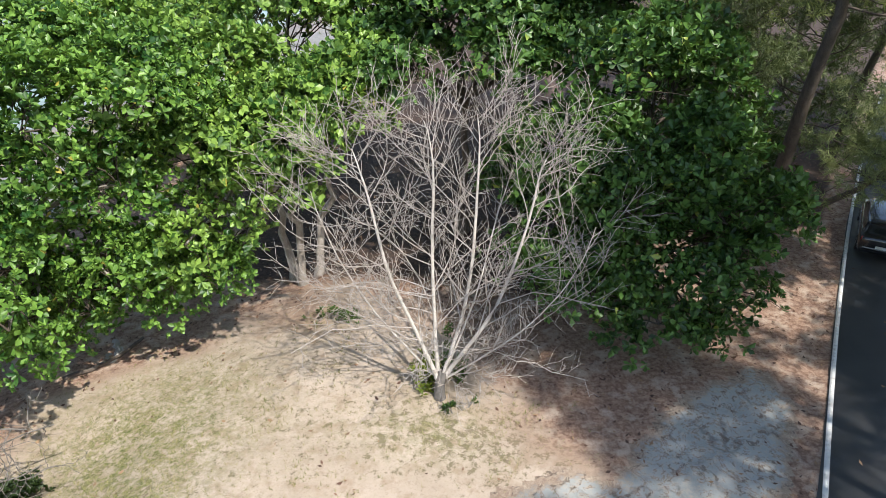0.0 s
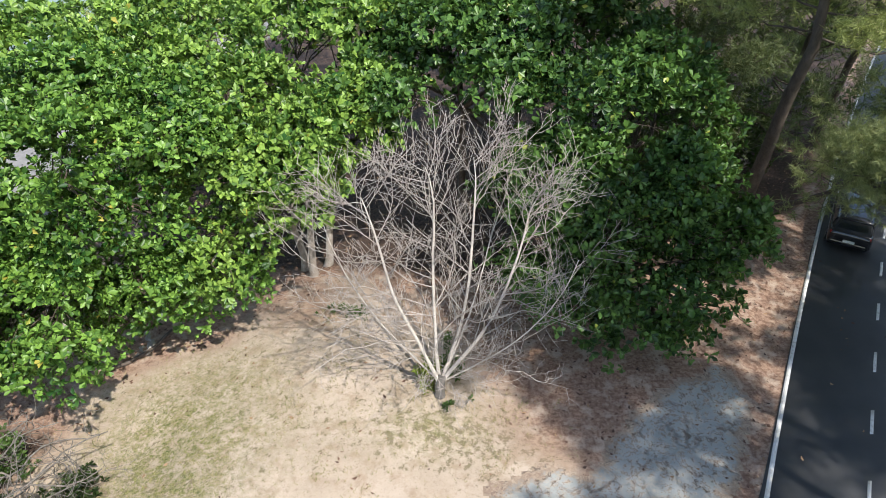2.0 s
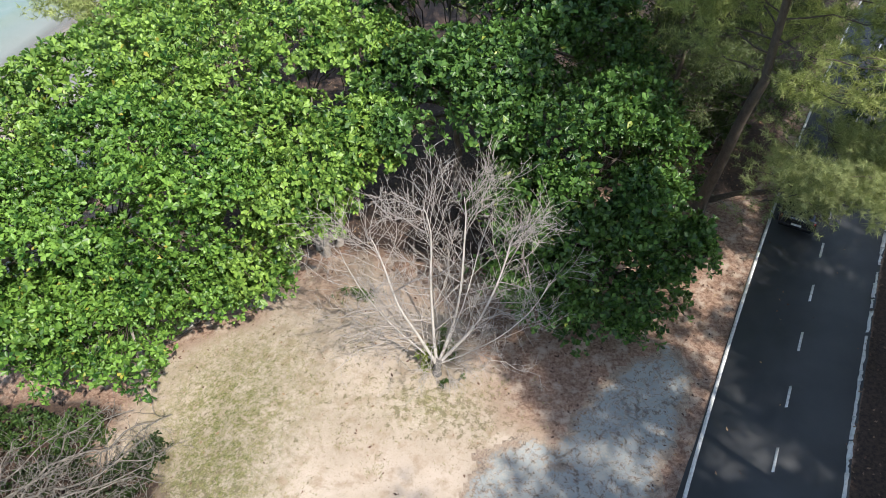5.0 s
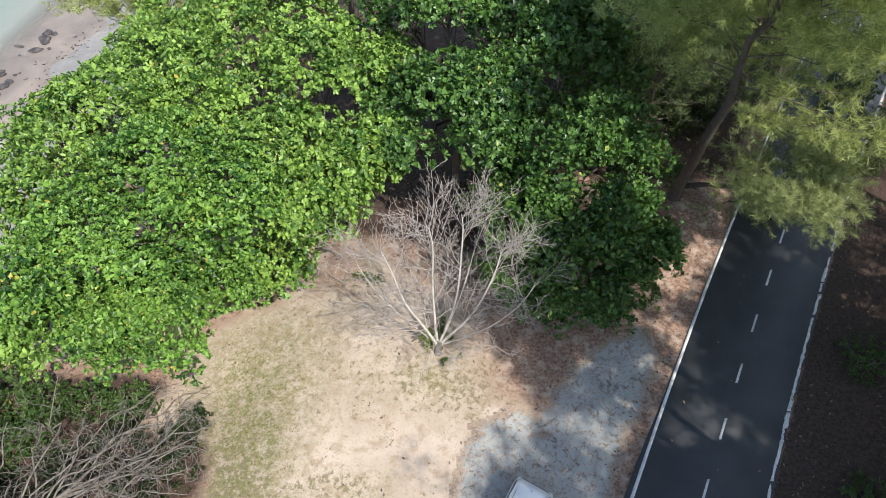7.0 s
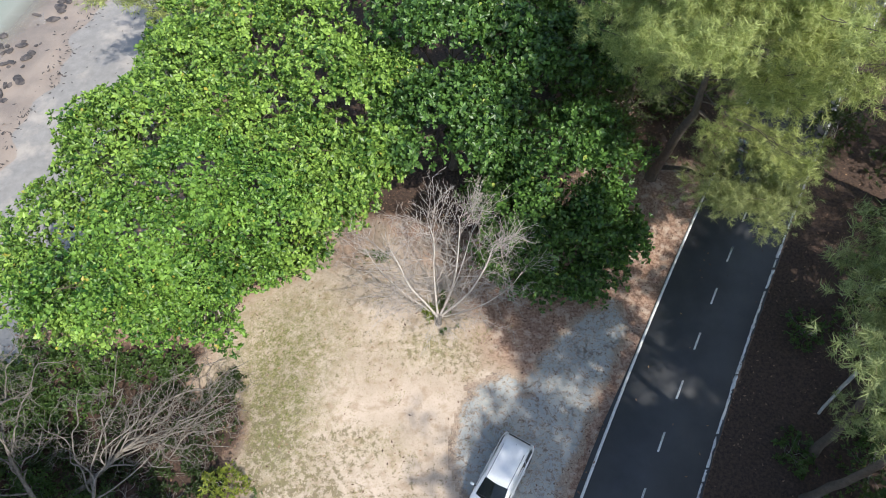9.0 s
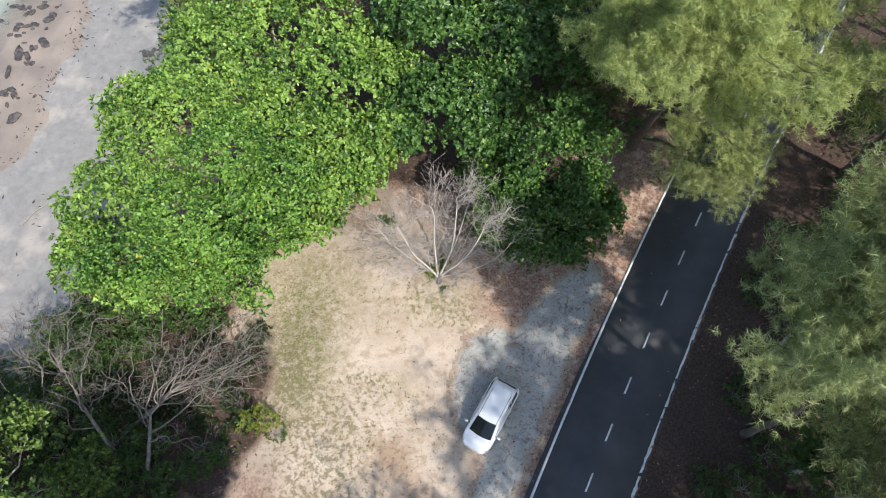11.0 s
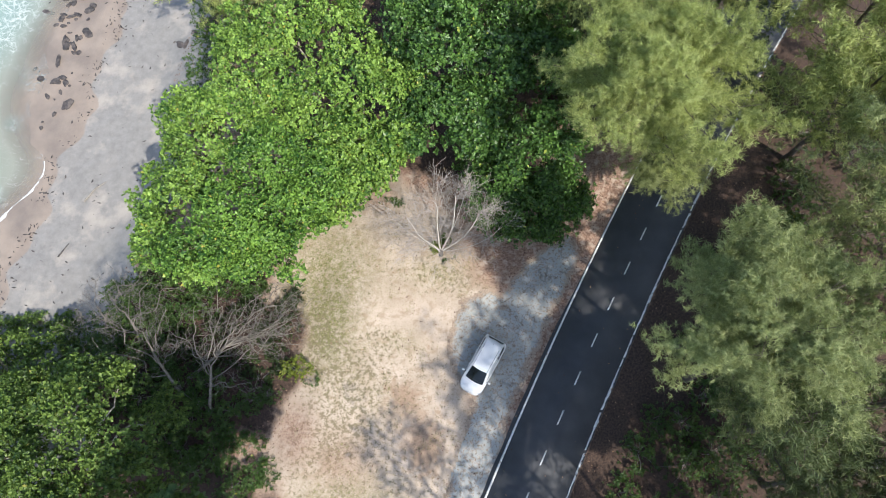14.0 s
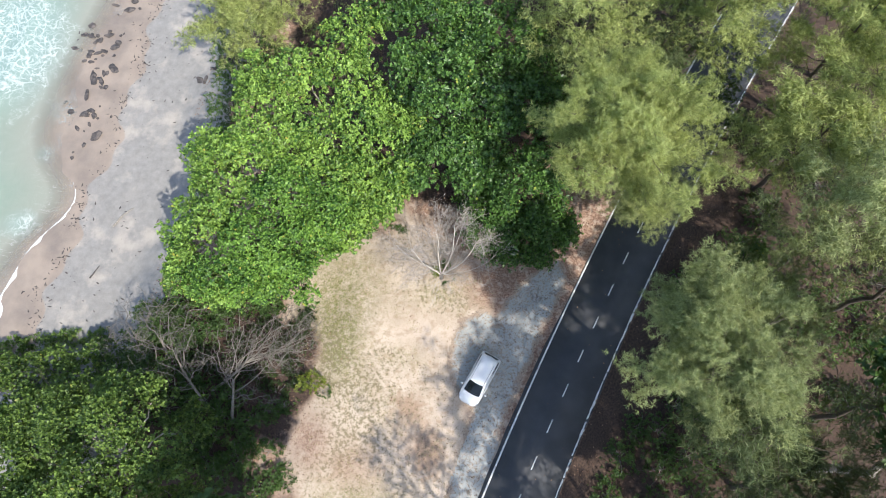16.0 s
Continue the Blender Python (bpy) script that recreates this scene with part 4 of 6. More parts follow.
# ---- broad-leaved trees ----
almond_tree((-5.2, 22.7), (-5.0, 22.2, 4.6), [
    (-4.2, 20.2, 6.6, 2.3, 2.0, 1.5), (-2.9, 21.3, 7.6, 1.9, 1.8, 1.3), (-2.6, 24.0, 8.9, 2.4, 2.1, 1.5), (-5.2, 24.2, 9.4, 2.6, 2.4, 1.5),
    (-6.6, 20.6, 7.8, 2.3, 2.2, 1.5), (-5.4, 18.4, 4.9, 1.7, 1.4, 1.2), (-7.2, 17.2, 4.3, 1.5, 1.1, 1.3), (-6.6, 19.2, 2.6, 1.4, 1.0, 1.4), (-5.8, 18.6, 6.6, 1.9, 1.6, 1.4), (-7.4, 19.0, 6.0, 1.8, 1.6, 1.4), (-2.9, 20.2, 7.6, 1.5, 1.3, 1.1), (-3.7, 19.4, 5.9, 1.4, 1.2, 1.2)], 51,
    label="sea almond tree with pale trunks and glossy bright leaves", stems=3, radius=0.15, gap=-0.35)
almond_tree((-13.2, 19.4), (-12.0, 18.4, 4.2), [
    (-9.8, 15.6, 8.2, 2.4, 2.1, 1.5), (-8.0, 18.0, 8.0, 2.2, 2.2, 1.5), (-12.6, 15.4, 8.2, 2.6, 2.4, 1.6), (-10.6, 18.9, 8.6, 2.4, 2.3, 1.5),
    (-9.8, 13.0, 4.3, 1.2, 0.9, 1.1), (-9.0, 16.6, 3.4, 1.4, 1.0, 1.5), (-9.9, 16.5, 2.4, 1.0, 0.8, 1.0), (-11.2, 14.6, 5.2, 2.0, 1.6, 1.6), (-11.8, 13.8, 4.2, 1.6, 1.2, 1.4), (-14.8, 13.2, 8.6, 2.3, 2.0, 1.5), (-10.2, 15.4, 6.3, 2.0, 1.7, 1.5), (-13.4, 13.4, 6.0, 2.2, 1.7, 1.8), (-8.6, 17.2, 6.2, 1.8, 1.6, 1.5), (-11.2, 14.0, 3.4, 1.5, 1.0, 1.1), (-12.9, 13.8, 3.5, 1.6, 1.1, 1.3), (-10.8, 17.6, 2.1, 1.2, 0.9, 1.5), (-12.3, 17.4, 2.0, 1.6, 1.2, 1.6), (-8.3, 17.6, 2.0, 1.3, 0.8, 1.2), (-10.3, 18.0, 1.5, 1.2, 0.8, 1.0), (-12.0, 17.0, 1.4, 1.4, 0.8, 1.1), (-7.0, 18.4, 2.3, 1.2, 0.8, 1.3), (-11.1, 15.9, 2.1, 1.3, 0.9, 1.2), (-12.8, 15.8, 2.2, 1.6, 1.0, 1.4), (-8.6, 18.2, 2.3, 1.5, 1.2, 1.5), (-14.4, 16.2, 2.2, 1.8, 1.4, 1.6)], 52,
    material=M_ALMOND3, density=8.6, leaf=0.22, label="sea almond tree with low leafy boughs over dry grass", gap=-0.3)
almond_tree((-16.5, 19.5), (-16.0, 19.5, 3.2), [
    (-15.0, 19.6, 7.6, 2.7, 2.6, 1.7), (-17.2, 17.2, 6.8, 2.5, 2.4, 1.7), (-17.6, 14.2, 6.6, 2.0, 2.1, 1.7), (-13.6, 22.6, 8.6, 2.5, 2.4, 1.5), (-16.6, 22.6, 6.6, 2.3, 2.4, 1.7),
    (-14.4, 12.8, 6.0, 2.2, 1.5, 1.6), (-16.8, 13.2, 5.2, 1.8, 1.3, 1.6)], 53, M_ALMOND, label="sea almond tree above the beach bank", gap=-0.3)
almond_tree((-9.0, 27.0), (-9.0, 26.6, 4.5), [
    (-9.4, 24.4, 8.8, 2.6, 2.4, 1.6), (-6.6, 27.4, 9.2, 2.5, 2.5, 1.6), (-10.0, 29.0, 8.6, 2.6, 2.4, 1.6), (-12.6, 26.6, 8.2, 2.4, 2.4, 1.6), (-6.0, 31.0, 9.4, 2.7, 2.5, 1.7), (-14.0, 29.5, 6.5, 2.0, 2.2, 1.7), (-11.0, 22.2, 7.8, 1.8, 1.6, 1.3), (-8.6, 22.2, 7.8, 1.6, 1.5, 1.3), (-4.9, 22.2, 7.7, 1.5, 1.3, 1.2)], 54, M_ALMOND, 7.0,
    label="sea almond tree with dense bright leaves", gap=-0.3)
# The next three trees wear the leaf colour darkened for shade.
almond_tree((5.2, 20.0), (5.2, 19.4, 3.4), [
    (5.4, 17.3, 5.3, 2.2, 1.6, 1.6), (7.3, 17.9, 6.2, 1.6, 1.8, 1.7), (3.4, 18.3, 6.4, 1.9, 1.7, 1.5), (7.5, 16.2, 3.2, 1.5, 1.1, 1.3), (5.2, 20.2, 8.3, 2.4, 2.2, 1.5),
    (7.2, 20.8, 8.2, 1.7, 2.0, 1.5), (4.4, 16.5, 3.0, 1.5, 1.0, 1.2), (8.0, 18.2, 3.8, 1.2, 1.6, 1.5), (6.2, 16.6, 1.9, 1.6, 1.0, 0.9), (8.2, 16.9, 5.0, 1.3, 1.4, 1.4), (2.6, 19.6, 4.6, 1.5, 1.4, 1.4), (8.6, 20.5, 6.2, 1.2, 1.8, 1.8), (8.3, 16.3, 2.6, 1.2, 0.9, 1.0), (3.2, 17.4, 3.4, 1.6, 1.2, 1.3), (5.2, 18.6, 3.6, 2.0, 1.6, 1.6), (9.2, 17.6, 4.6, 1.0, 1.2, 1.3), (7.4, 17.0, 1.4, 1.4, 0.9, 0.8)], 55, M_ALMOND_SHADE,
    label="sea almond tree with leaves coloured as shaded and boughs near the ground", wood=M_CAS_BARK)
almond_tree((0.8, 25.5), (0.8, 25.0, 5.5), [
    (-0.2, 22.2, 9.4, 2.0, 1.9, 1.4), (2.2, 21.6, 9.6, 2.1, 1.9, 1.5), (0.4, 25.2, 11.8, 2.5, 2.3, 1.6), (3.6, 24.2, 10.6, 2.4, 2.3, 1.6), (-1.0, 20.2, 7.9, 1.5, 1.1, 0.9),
    (5.8, 25.2, 9.6, 2.2, 2.4, 1.6), (-1.8, 27.4, 10.4, 2.1, 2.2, 1.6), (-1.6, 22.6, 8.2, 1.7, 1.6, 1.3), (1.9, 20.5, 8.4, 1.7, 1.4, 1.2), (3.4, 20.6, 5.6, 1.4, 1.3, 1.3), (3.6, 22.8, 3.8, 1.6, 1.4, 1.6)], 56, M_ALMOND_SHADE, 8.0, label="tall sea almond tree with leaves coloured as shaded", wood=M_CAS_BARK)
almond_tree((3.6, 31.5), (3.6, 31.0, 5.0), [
    (2.6, 29.0, 10.2, 2.6, 2.4, 1.6), (6.2, 29.6, 9.2, 2.5, 2.5, 1.7), (-0.6, 31.4, 10.4, 2.6, 2.4, 1.6), (3.4, 33.0, 10.0, 2.8, 2.5, 1.7), (8.4, 27.0, 6.6, 1.6, 2.2, 1.8), (-3.4, 34.0, 9.6, 2.6, 2.5, 1.7)], 57, M_ALMOND_SHADE, 7.0,
    label="sea almond tree behind the others, leaves coloured as shaded", wood=M_CAS_BARK)

# ---- feathery trees ----
OVER = "tall casuarina with soft yellow-green plumes over the road"
casuarina((12.45, 24.7), (10.9, 18.8, 20.3), 5.1, 60, M_NEEDLE, 10500, 0.47, OVER, 0.30, (-0.3, -0.6), (0.06, -0.15), 60, 0.62, (30, 0.27, 0.0105), (radians(215), 0.64))
casuarina((13.1, 25.6), (15.0, 17.6, 7.6), 2.7, 59, M_NEEDLE2, 2100, 0.5, "slender casuarina leaning far out over the road", 0.16, (0.2, 0.3), (0.0, -0.2), 26, 0.8, (30, 0.27, 0.0105))
for k, (b, t, sp, n, lo) in enumerate((
        ((11.0, 33.0), (9.8, 28.5, 17.0), 4.6, 3000, 0.26), ((19.6, 33.4), (18.8, 28.2, 20.5), 4.5, 4800, 0.34),
        ((15.0, 41.0), (14.0, 36.0, 20.0), 5.0, 1700, 0.15), ((9.0, 41.0), (8.0, 37.5, 17.0), 4.6, 1500, 0.15), ((21.5, 44.0), (21.0, 40.0, 20.0), 5.0, 1300, 0.15),
        ((-13.0, 40.0), (-13.5, 38.0, 9.5), 4.2, 2600, 0.1), ((-6.0, 42.0), (-6.0, 40.0, 14.0), 4.4, 1200, 0.1), ((2.0, 43.0), (1.5, 41.0, 16.0), 4.6, 1200, 0.1),
        ((16.2, 31.0), (16.0, 29.6, 10.5), 3.2, 1900, 0.12), ((11.6, 29.6), (11.4, 29.0, 9.0), 2.8, 1500, 0.12), ((20.0, 38.0), (20.0, 37.0, 10.0), 3.2, 1500, 0.1))):
    # Low trees by the road take the dark needle as painted shade.
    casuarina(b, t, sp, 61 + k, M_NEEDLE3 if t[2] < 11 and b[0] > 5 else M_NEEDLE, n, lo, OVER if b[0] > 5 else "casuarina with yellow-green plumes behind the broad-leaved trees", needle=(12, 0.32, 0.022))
SIDE = "tall casuarina beside the road with grey-green plumes"
# Trees behind y -5 are out of view, added to shade the road.
for k, (b, t, sp, n) in enumerate((
        ((16.4, 6.3), (13.1, 5.0, 22.5), 3.6, 5400), ((21.0, 10.5), (19.8, 10.4, 11.5), 3.2, 3200), ((17.5, -3.5), (13.9, -3.2, 22.0), 2.9, 2300), ((20.5, -0.5), (19.6, 0.0, 13.0), 3.4, 2600),
        ((25.5, 4.0), (25.0, 4.0, 21.0), 4.4, 1500), ((25.0, 15.0), (22.4, 13.6, 22.0), 3.9, 4200), ((25.5, 22.5), (23.5, 20.0, 17.0), 4.4, 5000), ((30.0, 24.0), (28.5, 22.0, 20.0), 5.0, 3800),
        ((32.0, 33.0), (29.0, 30.0, 20.0), 5.0, 3400), ((29.0, 12.0), (28.0, 11.0, 20.0), 5.0, 3000), ((14.0, -9.5), (12.0, -8.5, 20.0), 4.2, 3400), ((20.5, -7.5), (19.0, -6.5, 21.0), 4.6, 3600), ((24.0, -2.5), (24.0, -2.5, 21.0), 4.4, 2200))):
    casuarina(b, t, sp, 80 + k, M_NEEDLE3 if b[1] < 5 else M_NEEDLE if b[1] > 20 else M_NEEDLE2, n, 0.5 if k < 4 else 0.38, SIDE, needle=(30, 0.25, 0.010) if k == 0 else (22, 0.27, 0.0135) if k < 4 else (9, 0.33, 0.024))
casuarina((17.4, 8.4), (12.7, 7.7, 21.3), 2.3, 106, M_NEEDLE2, 3600, 0.55, SIDE, needle=(24, 0.28, 0.013))
# Unseen tree, added to throw thin shade on the clearing.
casuarina((7.4, -11.5), (4.6, -8.0, 17.0), 3.8, 108, M_NEEDLE2, 1000, 0.55, "tall thin casuarina out of view, added to dapple the clearing with shade", needle=(24, 0.28, 0.013))
casuarina((28.5, 29.5), (26.2, 26.8, 18.0), 4.4, 97, M_NEEDLE, 3400, 0.25, SIDE)
casuarina((35.0, 39.0), (33.0, 36.0, 20.0), 5.0, 98, M_NEEDLE, 2600, 0.2, SIDE)
casuarina((-16.0, 36.6), (-16.6, 35.4, 7.5), 3.2, 100, M_NEEDLE, 2600, 0.1, "casuarina with yellow-green plumes at the top of the beach", needle=(12, 0.32, 0.022))
# Thin crown added to shade the lay-by.
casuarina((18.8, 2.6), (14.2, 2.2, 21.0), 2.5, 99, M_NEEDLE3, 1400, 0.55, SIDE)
TALL = "tall dense broad-leaved tree added among the roadside casuarinas to shade the road"
# Added out of view to half-shade the lay-by.
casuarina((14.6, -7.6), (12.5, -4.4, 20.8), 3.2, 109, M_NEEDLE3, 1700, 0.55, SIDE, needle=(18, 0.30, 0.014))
# Dense crowns added past the edge of view to shade road and lay-by.
almond_tree((20.0, -7.0), (19.6, -6.6, 12.0), [(18.4, -4.6, 20.0, 2.8, 2.5, 2.0), (21.4, -4.4, 20.5, 2.8, 2.5, 2.0), (18.0, -8.0, 19.0, 2.8, 2.6, 1.8), (24.4, -5.0, 20.0, 2.8, 2.6, 1.9)], 152, M_SHRUB, 4.0, TALL, 0.3, 1, 0.42, -0.9)
almond_tree((26.5, 0.5), (26.0, 0.8, 12.0), [(23.2, 4.4, 19.5, 2.6, 2.3, 1.9), (25.6, 6.0, 19.5, 2.5, 2.2, 1.8), (22.8, 1.2, 19.5, 2.2, 2.0, 1.7), (26.6, -2.8, 20.0, 2.9, 2.5, 1.9), (28.2, 0.6, 20.0, 2.7, 2.5, 1.9), (25.4, 1.4, 19.5, 2.2, 2.0, 1.7)], 155, M_SHRUB, 4.0, TALL, 0.3, 1, 0.42, -0.9)
UNDER = "young dark broad-leaved tree under the casuarinas"
almond_tree((18.2, 4.2), (18.2, 4.2, 2.5), [(17.6, 3.6, 5.4, 1.9, 1.8, 1.3), (18.6, 5.6, 6.0, 1.8, 1.7, 1.3), (19.4, 3.6, 6.4, 1.8, 1.7, 1.3)], 153, M_SHRUB, 10.0, UNDER, 0.12, 1, 0.2)
almond_tree((21.6, 13.2), (21.6, 13.2, 2.5), [(20.9, 12.6, 4.6, 1.5, 1.6, 1.3), (21.8, 14.8, 5.4, 1.6, 1.7, 1.4), (22.8, 12.6, 5.8, 1.7, 1.6, 1.4)], 154, M_SHRUB, 10.0, UNDER, 0.12, 1, 0.2)

# ---- shore side: bare sprawling trees, shrubs, a dark leafy tree ----
def sprawling_tree(spine, limbs, seed, label):
    """Low leafless tree with a leaning trunk and crooked grey limbs."""
    r = np.random.default_rng(seed)
    tree = tagged(new("bare_sprawling_tree"), label, "tree")
    spine = np.array(spine, float)
    t, u = np.linspace(0, 1, len(spine)), np.linspace(0, 1, 12)
    line = np.stack([np.interp(u, t, spine[:, i]) for i in range(3)], -1) + r.normal(0, 0.03, (12, 3))
    V, Q = tubes([(line, np.linspace(0.14, 0.075, 12))], 9)
    piece("trunk", soup("trunk", V, Q, smooth=True), M_PALEWOOD, tree)
    for e in limbs:
        a = line[r.integers(7, 12)]
        limb = bent(a, np.array(e, float), 16, -0.05, 0.14, r)
        for _ in range(3):
            limb[1:-1] = (limb[:-2] + 2 * limb[1:-1] + limb[2:]) / 4
        rad = np.linspace(0.046, 0.016, 16)
        V, Q = tubes([(limb, rad)], 7)
        ob = piece("limb", soup("limb", V, Q, smooth=True), M_PALEWOOD, tree)
        out = [[], [], []]
        sprout(limb, rad, r, 0, out, (2.4, 1.1, 0.5), (7, 4, 1), 0.70, 0.12, None, 0.33, (0.013, 0.0095, 0.0075), (13, 9, 6))
        V, Q = tubes(out[0], 5)
        tagged(piece("branchwork", soup("branchwork", V, Q, smooth=True), M_PALEWOOD, ob), kind="stuff")
        V, Q = tubes(out[1] + out[2], 3)
        tagged(piece("twigwork", soup("twigwork", V, Q), M_PALEWOOD, ob), kind="stuff")
    return tree


sprawling_tree([(-17.8, 5.0, -1.6), (-18.3, 6.3, 0.0), (-19.0, 7.9, 2.2)], [(-22.0, 10.2, 3.8), (-20.3, 11.6, 4.0), (-17.6, 10.4, 4.2), (-16.6, 8.4, 4.4), (-21.6, 7.4, 3.6), (-19.0, 10.0, 4.8)], 91, "leafless low tree with crooked grey limbs above the beach")
sprawling_tree([(-20.6, 8.4, -2.4), (-21.2, 9.4, -0.6), (-21.4, 10.4, 0.8)], [(-24.2, 11.4, 2.0), (-22.4, 13.0, 2.4), (-19.6, 12.8, 2.8), (-17.6, 12.4, 2.4), (-23.4, 9.6, 2.0)], 93, "leafless thorny tangle of grey branches above the beach")
sprawling_tree([(-18.0, 6.6, -1.4), (-16.2, 7.6, -0.2), (-14.2, 9.0, 0.9)], [(-9.4, 10.8, 1.6), (-9.6, 12.2, 1.7), (-11.4, 12.8, 1.8), (-9.5, 9.6, 1.3), (-9.1, 11.6, 1.2), (-12.6, 11.6, 2.0), (-14.0, 11.2, 1.6), (-12.2, 7.8, 0.9), (-15.4, 11.0, 2.2), (-9.0, 10.3, 1.1), (-9.3, 12.7, 1.4), (-9.8, 11.3, 2.0), (-10.4, 12.5, 2.0), (-9.7, 8.7, 0.8), (-10.5, 9.2, 1.5)], 92, "leafless sprawling tree with tangled grey branches beside the clearing")
sprawling_tree([(-16.0, 4.0, -1.2), (-15.6, 5.6, 0.2), (-15.4, 7.2, 1.4)], [(-13.6, 10.6, 2.6), (-16.4, 10.8, 2.8), (-12.4, 8.8, 1.6), (-18.0, 9.4, 2.4), (-13.0, 6.0, 1.2), (-15.0, 12.6, 3.0)], 94, "leafless low tree with crooked limbs over dark scrub")
sprawling_tree([(-23.4, 8.4, -3.4), (-23.6, 9.6, -1.6), (-23.8, 10.8, -0.4)], [(-26.0, 11.4, 0.6), (-24.6, 13.0, 1.0), (-22.2, 12.8, 1.0), (-25.6, 9.4, 0.6), (-20.6, 14.0, 1.8)], 95, "leafless thin tree leaning over the beach")
almond_tree((-22.5, 1.0), (-22.0, 1.5, 2.6), [
    (-21.4, 3.8, 6.8, 2.3, 2.0, 1.6), (-18.4, 1.4, 6.4, 2.2, 2.0, 1.7), (-26.2, 3.2, 3.2, 2.3, 2.1, 1.7), (-25.4, 6.5, 1.2, 2.0, 1.5, 1.6), (-29.5, 5.9, -0.2, 2.4, 1.8, 1.8), (-20.0, -2.0, 6.8, 2.6, 2.4, 1.8), (-26.2, -2.1, 4.4, 2.8, 2.6, 1.8), (-30.6, 1.1, 1.2, 2.5, 2.5, 1.8), (-16.8, -1.6, 4.6, 1.8, 1.8, 1.6), (-22.6, 0.6, 6.0, 2.2, 2.2, 1.7), (-28.5, 2.5, 1.2, 2.2, 2.2, 1.7), (-22.0, 6.0, 4.6, 1.8, 1.3, 1.4), (-32.2, 7.2, -1.4, 2.0, 1.5, 1.5), (-33.8, 3.8, -0.8, 2.4, 2.2, 1.8), (-27.4, 5.3, 1.7, 2.4, 2.0, 1.8), (-30.6, 4.4, 0.2, 2.4, 2.0, 1.8), (-20.0, 5.6, 4.6, 1.9, 1.4, 1.4), (-33.1, 8.7, -2.4, 2.0, 1.2, 1.4), (-17.4, 4.2, 3.2, 1.6, 1.4, 1.2), (-28.5, 8.2, -1.6, 2.0, 1.2, 1.5), (-22.0, -2.0, 5.0, 2.4, 2.4, 1.8), (-29.5, -1.6, 1.7, 2.6, 2.6, 1.8), (-35.0, 8.2, -1.8, 2.2, 1.6, 1.5), (-31.0, 9.4, -2.4, 2.0, 1.2, 1.3), (-27.0, 9.8, -1.8, 1.6, 1.0, 1.3)], 58, M_SHORE, 6.0, "dark shore tree with glossy leaves above the beach", 0.2, 1, 0.25)
# Stands out of view behind the clearing, added to shade the bank scrub.
almond_tree((-10.5, -7.5), (-10.4, -7.2, 8.0), [(-9.6, -5.4, 15.0, 2.8, 2.5, 2.0), (-12.4, -6.0, 15.0, 3.0, 2.8, 2.0), (-11.0, -8.6, 14.0, 3.0, 2.6, 1.8), (-7.8, -4.4, 17.0, 2.4, 1.9, 1.6), (-11.0, -5.0, 16.5, 2.2, 1.9, 1.6), (-6.2, -5.2, 15.5, 2.2, 2.0, 1.6), (-9.4, -4.4, 19.4, 2.4, 1.9, 1.6), (-8.4, -2.7, 15.4, 1.8, 1.4, 1.4), (-11.6, -2.2, 13.5, 2.0, 1.6, 1.5), (-13.6, -4.0, 13.5, 2.2, 1.9, 1.6)], 59, M_SHRUB, 8.0, "tall dark broad-leaved tree out of view, added to shade the scrub", 0.28, 1, 0.36, -0.9)
SH = "dense dark green shrub on the bank above the beach"
